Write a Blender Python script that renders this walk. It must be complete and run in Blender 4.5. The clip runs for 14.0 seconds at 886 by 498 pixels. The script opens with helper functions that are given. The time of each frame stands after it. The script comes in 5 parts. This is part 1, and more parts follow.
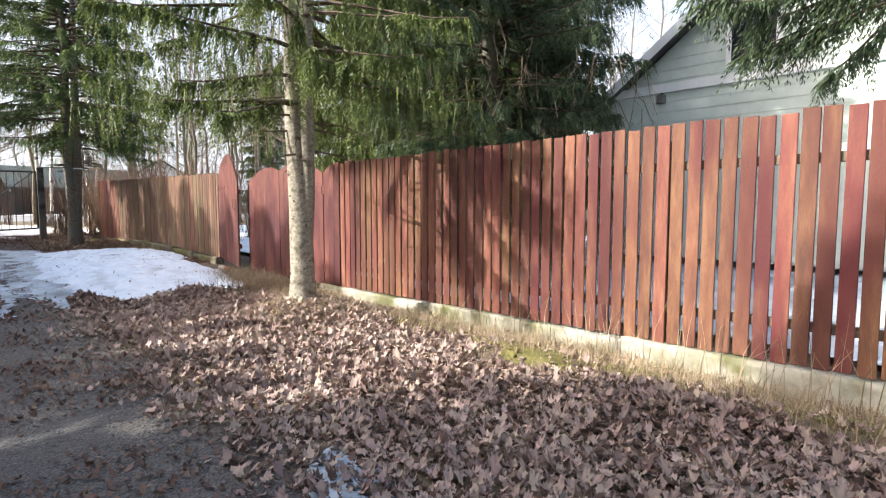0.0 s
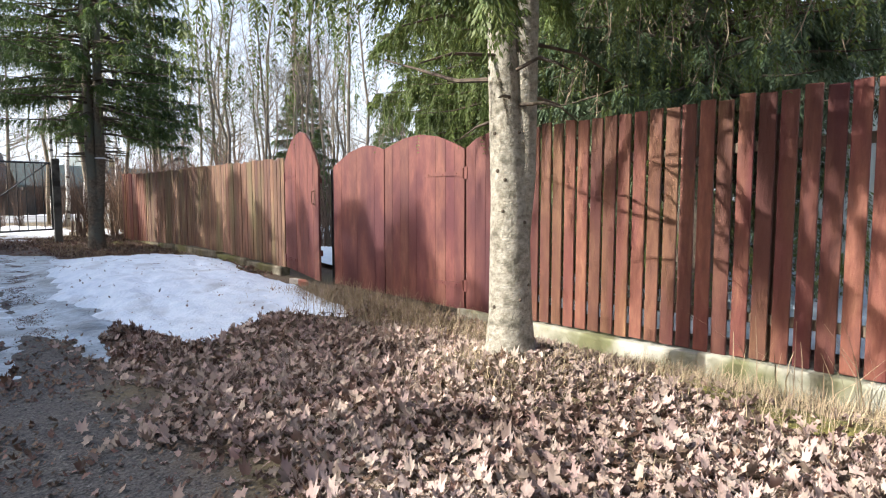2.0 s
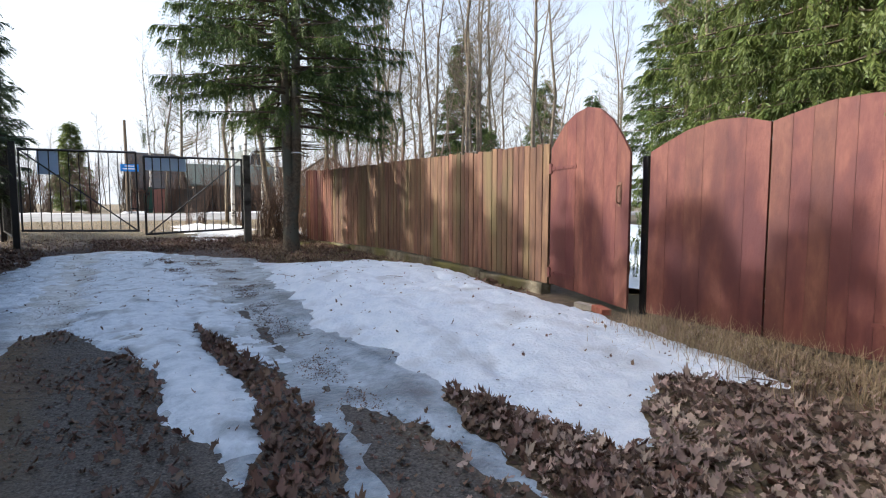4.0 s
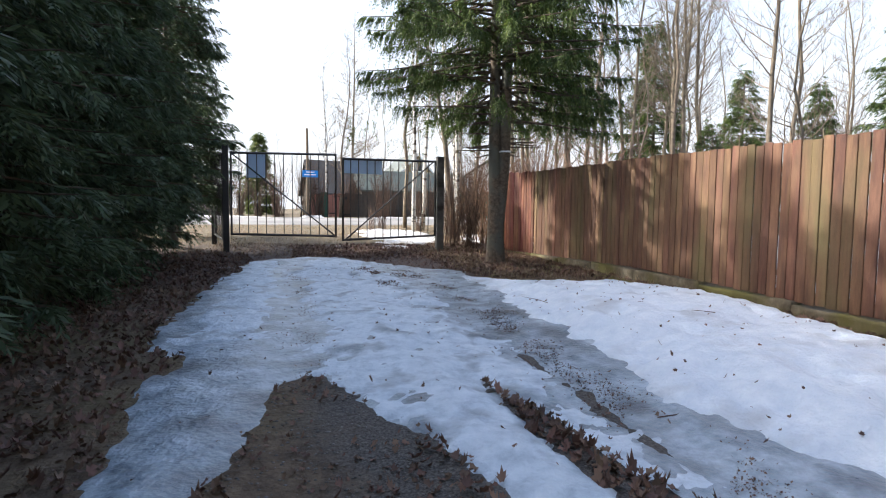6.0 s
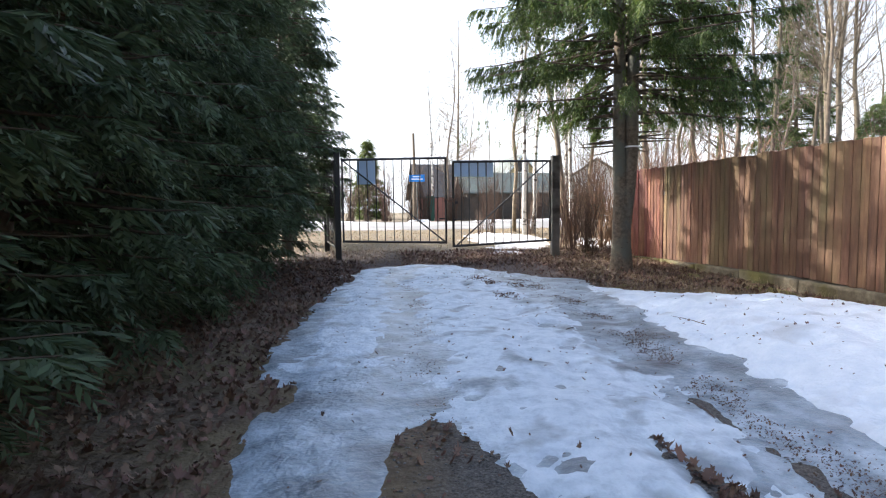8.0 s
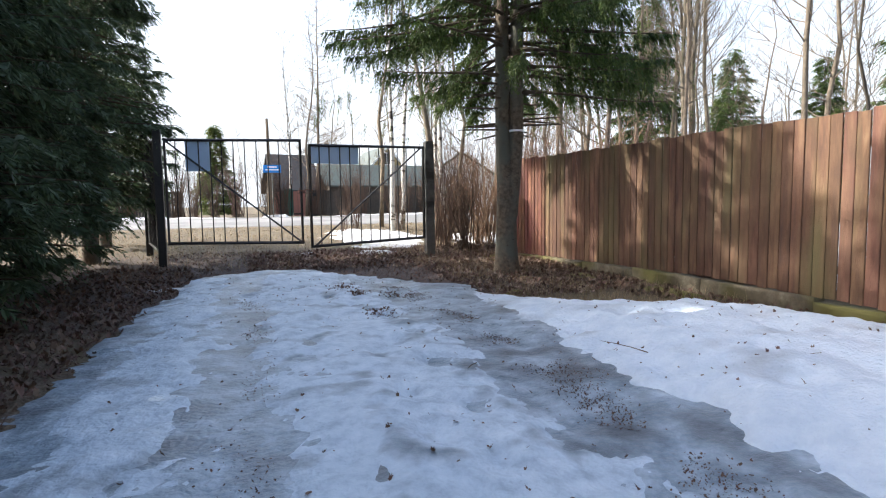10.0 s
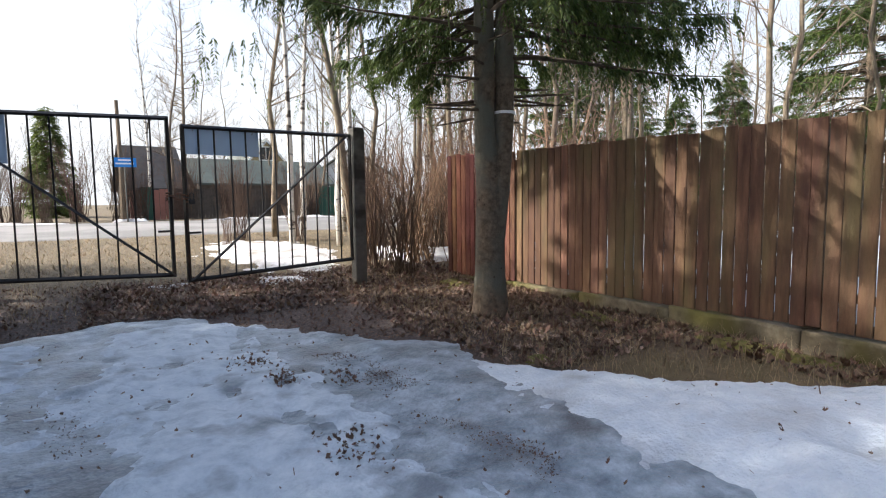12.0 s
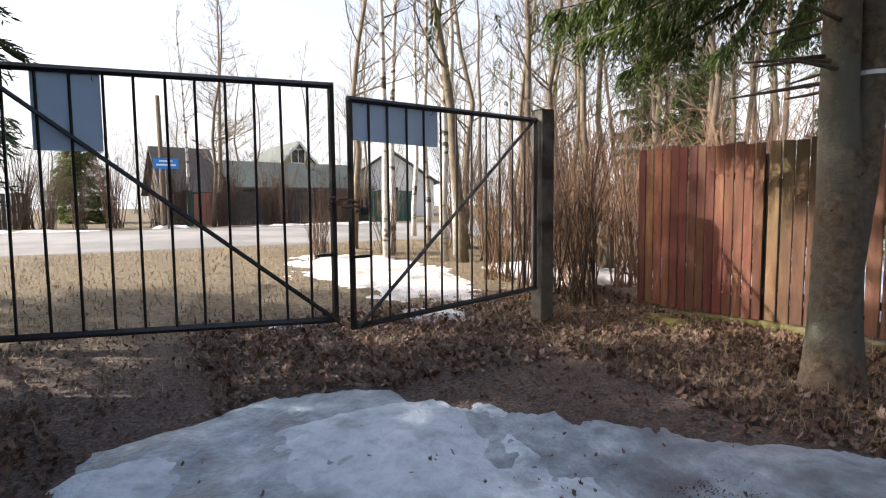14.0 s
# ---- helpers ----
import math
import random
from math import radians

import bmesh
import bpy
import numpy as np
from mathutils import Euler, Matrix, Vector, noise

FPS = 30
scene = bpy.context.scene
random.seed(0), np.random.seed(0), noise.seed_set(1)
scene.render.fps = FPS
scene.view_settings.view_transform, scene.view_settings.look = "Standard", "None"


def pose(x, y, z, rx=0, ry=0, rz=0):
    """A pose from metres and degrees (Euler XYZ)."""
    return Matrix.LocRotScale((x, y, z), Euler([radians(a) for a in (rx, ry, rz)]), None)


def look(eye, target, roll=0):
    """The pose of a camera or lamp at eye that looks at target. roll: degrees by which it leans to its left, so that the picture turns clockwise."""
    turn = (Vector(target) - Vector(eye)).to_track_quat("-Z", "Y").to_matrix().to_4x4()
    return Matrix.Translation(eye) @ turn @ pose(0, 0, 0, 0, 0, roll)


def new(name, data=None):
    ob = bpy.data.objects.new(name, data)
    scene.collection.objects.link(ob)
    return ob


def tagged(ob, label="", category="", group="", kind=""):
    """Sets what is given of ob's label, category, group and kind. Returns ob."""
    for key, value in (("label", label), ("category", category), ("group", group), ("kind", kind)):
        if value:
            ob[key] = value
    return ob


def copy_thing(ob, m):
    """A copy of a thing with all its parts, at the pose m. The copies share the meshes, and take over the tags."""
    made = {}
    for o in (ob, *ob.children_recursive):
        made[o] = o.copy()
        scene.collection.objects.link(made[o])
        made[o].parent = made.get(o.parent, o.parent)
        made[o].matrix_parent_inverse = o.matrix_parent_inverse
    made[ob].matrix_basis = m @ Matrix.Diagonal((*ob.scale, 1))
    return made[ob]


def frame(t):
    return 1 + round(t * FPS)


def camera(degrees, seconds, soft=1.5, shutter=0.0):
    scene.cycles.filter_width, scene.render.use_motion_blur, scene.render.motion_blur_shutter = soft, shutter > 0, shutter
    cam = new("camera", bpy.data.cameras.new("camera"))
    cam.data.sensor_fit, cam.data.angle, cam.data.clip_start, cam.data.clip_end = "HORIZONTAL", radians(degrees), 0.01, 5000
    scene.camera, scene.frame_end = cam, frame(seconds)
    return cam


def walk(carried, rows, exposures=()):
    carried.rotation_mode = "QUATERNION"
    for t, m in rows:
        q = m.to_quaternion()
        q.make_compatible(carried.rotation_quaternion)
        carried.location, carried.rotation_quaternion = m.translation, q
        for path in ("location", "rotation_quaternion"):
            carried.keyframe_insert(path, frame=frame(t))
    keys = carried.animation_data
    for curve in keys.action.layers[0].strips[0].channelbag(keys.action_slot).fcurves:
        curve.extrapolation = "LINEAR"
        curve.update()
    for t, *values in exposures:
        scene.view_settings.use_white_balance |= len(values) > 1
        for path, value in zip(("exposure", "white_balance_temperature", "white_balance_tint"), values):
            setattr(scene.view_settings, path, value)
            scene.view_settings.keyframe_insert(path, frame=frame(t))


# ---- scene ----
cam = camera(77.8, 14.0, soft=1.15)
PATH = [
    (0, (-2.86, -22.293, 1.234), (-1.49, -20.844, 1.074), -0.0),
    (0.5, (-2.723, -21.438, 1.2), (-1.336, -20.005, 1.047), 0.1),
    (1, (-2.569, -20.564, 1.144), (-1.183, -19.13, 0.989), -0.0),
    (1.5, (-2.478, -19.714, 1.153), (-1.093, -18.28, 0.995), -0.1),
    (2, (-2.47, -18.797, 1.1), (-1.123, -17.327, 0.947), 0.0),
    (2.5, (-2.549, -17.947, 1.104), (-1.212, -16.467, 0.957), 0.4),
    (3, (-2.687, -17.107, 1.113), (-1.421, -15.566, 0.96), 0.4),
    (3.5, (-2.903, -16.337, 1.076), (-1.707, -14.741, 0.93), 0.7),
    (4, (-3.074, -15.583, 1.123), (-2.055, -13.87, 0.962), 0.1),
    (4.2, (-3.192, -15.338, 1.109), (-2.207, -13.604, 0.958), 0.8),
    (6.3, (-3.849, -13.146, 1.11), (-3.331, -11.219, 0.969), -0.0),
    (6.5, (-3.899, -13.057, 1.094), (-3.387, -11.129, 0.955), -0.5),
    (7, (-3.869, -12.906, 1.169), (-3.517, -10.942, 1.037), -0.8),
    (7.2, (-3.854, -12.823, 1.175), (-3.638, -10.839, 1.049), -0.8),
    (9.3, (-3.755, -11.826, 1.146), (-3.578, -9.84, 0.991), -0.6),
    (9.5, (-3.71, -11.568, 1.165), (-3.418, -9.595, 1.007), -0.6),
    (10, (-3.544, -10.898, 1.153), (-2.882, -9.017, 0.99), -0.8),
    (10.5, (-3.321, -10.18, 1.145), (-2.516, -8.357, 0.976), -0.9),
    (11, (-3.2, -9.401, 1.222), (-2.22, -7.667, 1.049), -1.0),
    (11.5, (-3.243, -8.601, 1.311), (-2.211, -6.897, 1.132), -0.9),
    (12, (-3.352, -7.8, 1.339), (-2.297, -6.11, 1.163), -0.7),
    (12.5, (-3.552, -7.004, 1.36), (-2.501, -5.311, 1.186), -0.6),
    (13, (-3.699, -6.235, 1.391), (-2.659, -4.536, 1.211), -0.5),
    (13.5, (-3.894, -5.473, 1.42), (-2.87, -3.764, 1.242), -0.5),
    (14, (-4.13, -4.72, 1.4), (-3.106, -3.01, 1.242), -0.5),
]
walk(cam, [(t, look(eye, target, roll)) for t, eye, target, roll in PATH], exposures=[(0, 1.75, 6150, 9), (2, 1.6, 5950, 8), (4.2, 1.38, 6100, 8), (6.5, 1.72, 6150, 9), (7.2, 1.85, 6150, 9), (9.4, 2.1, 6100, 9), (10, 1.68, 6100, 8), (10.5, 1.42, 6100, 8), (14, 1.45, 6600, 11)])

# ---- light ----
world = bpy.data.worlds.new("sky")
scene.world = world
world.use_nodes = True
SUN_AZ, SUN_EL = -66.0, 33.0
wn = world.node_tree.nodes
sky = wn.new("ShaderNodeTexSky")
sky.sky_type, sky.sun_disc = "NISHITA", False
sky.sun_elevation, sky.sun_rotation = radians(SUN_EL), radians(SUN_AZ)
sky.air_density, sky.dust_density, sky.ozone_density = 1.0, 5.0, 0.8
wn["Background"].inputs[1].default_value = 0.15
# pale haze towards the horizon, all round
co = wn.new("ShaderNodeTexCoord")
sz = wn.new("ShaderNodeSeparateXYZ")
hz = wn.new("ShaderNodeMapRange")
hz.inputs[1].default_value, hz.inputs[2].default_value, hz.inputs[3].default_value, hz.inputs[4].default_value = 0.12, 0.62, 0.9, 0.0
hm = wn.new("ShaderNodeMix")
hm.data_type = "RGBA"
hm.inputs[7].default_value = (2.85, 2.9, 3.0, 1)
wl = world.node_tree.links
wl.new(co.outputs["Generated"], sz.inputs[0])
wl.new(sz.outputs[2], hz.inputs[0])
wl.new(hz.outputs[0], hm.inputs[0])
wl.new(sky.outputs[0], hm.inputs[6])
wl.new(hm.outputs[2], wn["Background"].inputs[0])
sun = new("sun", bpy.data.lights.new("sun", "SUN"))
sun.data.energy, sun.data.angle, sun.data.color = 3.2, radians(0.8), (1.0, 0.95, 0.87)
to_sun = Vector((math.sin(radians(SUN_AZ)) * math.cos(radians(SUN_EL)), math.cos(radians(SUN_AZ)) * math.cos(radians(SUN_EL)), math.sin(radians(SUN_EL))))
sun.matrix_world = look(to_sun * 30, (0, 0, 0))


# ---- materials ----
def mat(name, stops, scale=6.0, rough=0.8, bump=0.3, bscale=40.0, metal=0.0, second=None, s2=0.7, mix2=(0.45, 0.6), rnd=0.0, coords="pos", stretch=(1, 1, 1), spec=0.4, island=False, bdist=0.01):
    """Two scales of colour: a ramp over fine noise, a second colour in large patches, a shift from piece to piece, and bump."""
    m = bpy.data.materials.new(name)
    m.use_nodes = True
    n, l = m.node_tree.nodes, m.node_tree.links
    b = n["Principled BSDF"]
    if coords == "pos":
        src = n.new("ShaderNodeNewGeometry").outputs["Position"]
    else:
        src = n.new("ShaderNodeTexCoord").outputs["Object"]
    mp = n.new("ShaderNodeMapping")
    mp.inputs["Scale"].default_value = stretch
    l.new(src, mp.inputs[0])
    t = n.new("ShaderNodeTexNoise")
    t.inputs["Scale"].default_value, t.inputs["Detail"].default_value, t.inputs["Roughness"].default_value = scale, 6, 0.65
    l.new(mp.outputs[0], t.inputs["Vector"])
    r = n.new("ShaderNodeValToRGB")
    el = r.color_ramp.elements
    el[0].position, el[1].position = 0.3, 0.7
    el[0].color, el[1].color = (*stops[0], 1), (*stops[-1], 1)
    for i, c in enumerate(stops[1:-1]):
        e = el.new(0.3 + 0.4 * (i + 1) / (len(stops) - 1))
        e.color = (*c, 1)
    l.new(t.outputs[0], r.inputs[0])
    col = r.outputs[0]
    if second:
        t2 = n.new("ShaderNodeTexNoise")
        t2.inputs["Scale"].default_value, t2.inputs["Detail"].default_value = s2, 4
        l.new(mp.outputs[0], t2.inputs["Vector"])
        mr = n.new("ShaderNodeMapRange")
        mr.inputs[1].default_value, mr.inputs[2].default_value = mix2
        l.new(t2.outputs[0], mr.inputs[0])
        mx = n.new("ShaderNodeMix")
        mx.data_type = "RGBA"
        mx.inputs[7].default_value = (*second, 1)
        l.new(mr.outputs[0], mx.inputs[0])
        l.new(col, mx.inputs[6])
        col = mx.outputs[2]
    if rnd:
        hs = n.new("ShaderNodeHueSaturation")
        rn = n.new("ShaderNodeNewGeometry").outputs["Random Per Island"] if island else n.new("ShaderNodeObjectInfo").outputs["Random"]
        v = n.new("ShaderNodeMapRange")
        v.inputs[3].default_value, v.inputs[4].default_value = 1 - rnd, 1 + rnd
        l.new(rn, v.inputs[0])
        l.new(v.outputs[0], hs.inputs["Value"])
        h = n.new("ShaderNodeMapRange")
        h.inputs[3].default_value, h.inputs[4].default_value = 0.5 - rnd * 0.05, 0.5 + rnd * 0.05
        w = n.new("ShaderNodeMath")
        w.operation, w.inputs[1].default_value = "MULTIPLY", 7.31
        f = n.new("ShaderNodeMath")
        f.operation = "FRACT"
        l.new(rn, w.inputs[0])
        l.new(w.outputs[0], f.inputs[0])
        l.new(f.outputs[0], h.inputs[0])
        l.new(h.outputs[0], hs.inputs["Hue"])
        l.new(col, hs.inputs["Color"])
        col = hs.outputs[0]
    l.new(col, b.inputs["Base Color"])
    b.inputs["Metallic"].default_value = metal
    b.inputs["Specular IOR Level"].default_value = spec
    rr = n.new("ShaderNodeMapRange")
    rr.inputs[3].default_value, rr.inputs[4].default_value = max(0.03, rough - 0.12), min(1, rough + 0.12)
    l.new(t.outputs[0], rr.inputs[0])
    l.new(rr.outputs[0], b.inputs["Roughness"])
    if bump:
        tb = n.new("ShaderNodeTexNoise")
        tb.inputs["Scale"].default_value, tb.inputs["Detail"].default_value = bscale, 5
        l.new(mp.outputs[0], tb.inputs["Vector"])
        bp = n.new("ShaderNodeBump")
        bp.inputs["Strength"].default_value, bp.inputs["Distance"].default_value = bump, bdist
        l.new(tb.outputs[0], bp.inputs["Height"])
        l.new(bp.outputs[0], b.inputs["Normal"])
    return m


M_paint = mat("red_fence_paint", [(0.1, 0.04, 0.024), (0.168, 0.069, 0.037), (0.24, 0.12, 0.064)], 5, 0.75, 0.5, 30, second=(0.095, 0.024, 0.019), s2=0.9, mix2=(0.42, 0.62), rnd=0.28, stretch=(3, 3, 0.6))
M_paint_old = mat("weathered_brown_fence_paint", [(0.078, 0.038, 0.025), (0.13, 0.066, 0.039), (0.195, 0.108, 0.063)], 4, 0.85, 0.5, 30, second=(0.125, 0.1, 0.044), s2=0.8, mix2=(0.48, 0.72), rnd=0.25, stretch=(3, 3, 0.5))
M_gatered = mat("dull_red_gate_paint", [(0.08, 0.023, 0.018), (0.125, 0.042, 0.03), (0.178, 0.07, 0.049)], 4, 0.68, 0.4, 30, second=(0.07, 0.018, 0.017), s2=1.1, rnd=0.14, stretch=(2, 2, 0.7))
M_rawwood = mat("grey_wood", [(0.09, 0.065, 0.045), (0.2, 0.15, 0.1)], 6, 0.85, 0.5, 40, stretch=(4, 4, 0.6))
M_concrete = mat("mossy_concrete", [(0.27, 0.25, 0.2), (0.42, 0.39, 0.31), (0.5, 0.47, 0.39)], 5, 0.9, 0.5, 30, second=(0.14, 0.135, 0.06), s2=1.8, mix2=(0.44, 0.62))
M_concrete_old = mat("dark_mossy_concrete", [(0.06, 0.048, 0.032), (0.13, 0.105, 0.068), (0.25, 0.21, 0.15)], 5, 0.9, 0.9, 16, second=(0.1, 0.088, 0.025), s2=1.4, mix2=(0.45, 0.62))
M_iron = mat("black_painted_steel", [(0.008, 0.008, 0.01), (0.02, 0.018, 0.017)], 12, 0.45, 0.2, 60, second=(0.05, 0.03, 0.02), s2=5, mix2=(0.62, 0.75), spec=0.5)
M_greypost = mat("weathered_grey_steel", [(0.10, 0.095, 0.08), (0.17, 0.16, 0.14)], 9, 0.6, 0.3, 40, second=(0.04, 0.035, 0.03), s2=2, mix2=(0.5, 0.6))
# base colour raised to stand for daylight coming through the sheet from the road side
M_sign = mat("backlit_blue_sign", [(0.5, 0.63, 0.8), (0.56, 0.69, 0.85)], 5, 0.45, 0.05, 30)
M_signblue = mat("blue_street_sign", [(0.02, 0.2, 0.6), (0.03, 0.24, 0.66)], 5, 0.4, 0.0)
M_white = mat("white_lettering", [(0.8, 0.8, 0.8), (0.85, 0.85, 0.85)], 5, 0.5, 0.0)
M_bark_pale = mat("pale_spruce_bark", [(0.14, 0.12, 0.085), (0.3, 0.265, 0.2), (0.42, 0.38, 0.31)], 24, 0.9, 1.0, 60, second=(0.11, 0.095, 0.065), s2=9, mix2=(0.54, 0.7), stretch=(1, 1, 1.3), bdist=0.012)
M_bark = mat("brown_spruce_bark", [(0.05, 0.036, 0.025), (0.13, 0.095, 0.065), (0.2, 0.155, 0.11)], 16, 0.95, 0.9, 40, second=(0.12, 0.115, 0.09), s2=1.8)
M_twig = mat("dark_spruce_twig", [(0.05, 0.035, 0.025), (0.12, 0.09, 0.06)], 10, 0.9, 0.0)
M_deadtwig = mat("pale_dead_twig", [(0.12, 0.09, 0.06), (0.26, 0.2, 0.13)], 6, 0.9, 0.0)
M_shrub_red = mat("reddish_bare_stems", [(0.13, 0.07, 0.045), (0.28, 0.17, 0.11)], 6, 0.85, 0.0, rnd=0.25)
M_bare = mat("bare_tree_bark", [(0.1, 0.08, 0.058), (0.22, 0.175, 0.125)], 6, 0.9, 0.2, 20, rnd=0.25)
M_birch = mat("birch_bark", [(0.45, 0.42, 0.37), (0.68, 0.65, 0.6)], 5, 0.7, 0.2, 20, second=(0.07, 0.055, 0.045), s2=2.5, mix2=(0.55, 0.62), stretch=(1, 1, 2.2))
M_shrub = mat("bare_shrub_stems", [(0.07, 0.045, 0.033), (0.15, 0.1, 0.07)], 6, 0.85, 0.0, rnd=0.2)
M_dry = mat("dry_grass", [(0.2, 0.145, 0.085), (0.4, 0.31, 0.19)], 3, 0.9, 0.0, rnd=0.3, island=True)


def needles(name, a, b, trans=0.35):
    """Leaf-like surface that lets some light through; each twig differs a little."""
    m = mat(name, [a, b], 1.2, 0.55, 0.0, rnd=0.35, island=True, spec=0.3)
    n, l = m.node_tree.nodes, m.node_tree.links
    p = n["Principled BSDF"]
    tr = n.new("ShaderNodeBsdfTranslucent")
    l.new(p.inputs["Base Color"].links[0].from_socket, tr.inputs[0])
    mx = n.new("ShaderNodeMixShader")
    mx.inputs[0].default_value = trans
    l.new(p.outputs[0], mx.inputs[1])
    l.new(tr.outputs[0], mx.inputs[2])
    l.new(mx.outputs[0], n["Material Output"].inputs[0])
    return m


M_needle = needles("spruce_needles", (0.042, 0.068, 0.021), (0.105, 0.145, 0.035))
M_needle_dark = needles("dark_spruce_needles", (0.05, 0.075, 0.04), (0.108, 0.145, 0.068), 0.3)
M_needle_olive = needles("olive_spruce_needles", (0.06, 0.085, 0.02), (0.14, 0.17, 0.045))
M_leaf = needles("fallen_maple_leaf", (0.17, 0.105, 0.082), (0.46, 0.35, 0.28), 0.12)
# dark reddish brown leaf, taken darker still to make up for missing shade
M_leaf_dark = needles("dark_shaded_leaf", (0.075, 0.042, 0.029), (0.21, 0.125, 0.085), 0.1)
# snow, ice and crust: blue skylight of the hedge's shade is tinted into their colours
M_snow = mat("granular_spring_snow", [(0.6, 0.67, 0.75), (0.79, 0.835, 0.88)], 6, 0.6, 0.9, 34, second=(0.44, 0.46, 0.48), s2=1.7, mix2=(0.54, 0.75), bdist=0.02)
M_patch = mat("dirty_snow_patch", [(0.42, 0.41, 0.4), (0.72, 0.72, 0.72)], 5, 0.7, 0.7, 20, second=(0.3, 0.27, 0.23), s2=1.8, mix2=(0.5, 0.7))
M_ice = mat("packed_refrozen_ice", [(0.15, 0.185, 0.22), (0.33, 0.39, 0.445), (0.55, 0.62, 0.68)], 5.5, 0.33, 0.9, 26, second=(0.15, 0.165, 0.18), s2=1.9, mix2=(0.5, 0.68), spec=0.5, bdist=0.02)
M_packed = mat("trodden_snow_crust", [(0.4, 0.47, 0.54), (0.6, 0.67, 0.735), (0.74, 0.795, 0.85)], 7, 0.5, 0.9, 28, second=(0.24, 0.275, 0.31), s2=2.6, mix2=(0.54, 0.7), bdist=0.02)
M_asphalt = mat("grey_asphalt", [(0.13, 0.125, 0.12), (0.2, 0.195, 0.19)], 20, 0.85, 0.2, 60, second=(0.24, 0.23, 0.22), s2=0.5)
M_gravel = mat("grey_gravel", [(0.09, 0.085, 0.08), (0.22, 0.205, 0.19)], 30, 0.9, 0.0, rnd=0.35, island=True)
M_moss = mat("moss", [(0.075, 0.068, 0.018), (0.19, 0.165, 0.042)], 14, 0.95, 0.8, 50)
M_wall_green = mat("pale_green_siding", [(0.5, 0.56, 0.5), (0.62, 0.67, 0.61)], 3, 0.7, 0.1, 20)
M_trim = mat("white_trim", [(0.7, 0.7, 0.68), (0.8, 0.8, 0.78)], 3, 0.6, 0.1, 20)
M_roof = mat("dark_roof", [(0.035, 0.033, 0.034), (0.065, 0.06, 0.06)], 3, 0.8, 0.2, 20)
M_roof_green = mat("grey_green_roof", [(0.06, 0.075, 0.066), (0.1, 0.115, 0.1)], 3, 0.6, 0.2, 20)
M_timber = mat("dark_timber_wall", [(0.06, 0.052, 0.045), (0.11, 0.095, 0.08)], 4, 0.85, 0.3, 20)
M_yellow = mat("yellow_siding", [(0.36, 0.29, 0.15), (0.44, 0.36, 0.2)], 3, 0.7, 0.1, 20)
M_glass = mat("dark_window_glass", [(0.02, 0.022, 0.025), (0.03, 0.032, 0.036)], 2, 0.12, 0.0, spec=0.6)
M_greenfence = mat("green_sheet_fence", [(0.025, 0.09, 0.065), (0.035, 0.12, 0.085)], 3, 0.5, 0.1, 20)
M_redfence = mat("faded_red_sheet_fence", [(0.3, 0.13, 0.1), (0.38, 0.18, 0.14)], 3, 0.6, 0.1, 20)
M_brickred = mat("red_brick", [(0.32, 0.1, 0.06), (0.42, 0.16, 0.1)], 12, 0.9, 0.5, 60)
M_brickgrey = mat("pale_sand_brick", [(0.36, 0.32, 0.26), (0.5, 0.45, 0.37)], 12, 0.9, 0.5, 60)
M_rust = mat("rusty_iron", [(0.08, 0.04, 0.025), (0.16, 0.08, 0.05)], 20, 0.7, 0.3, 60)


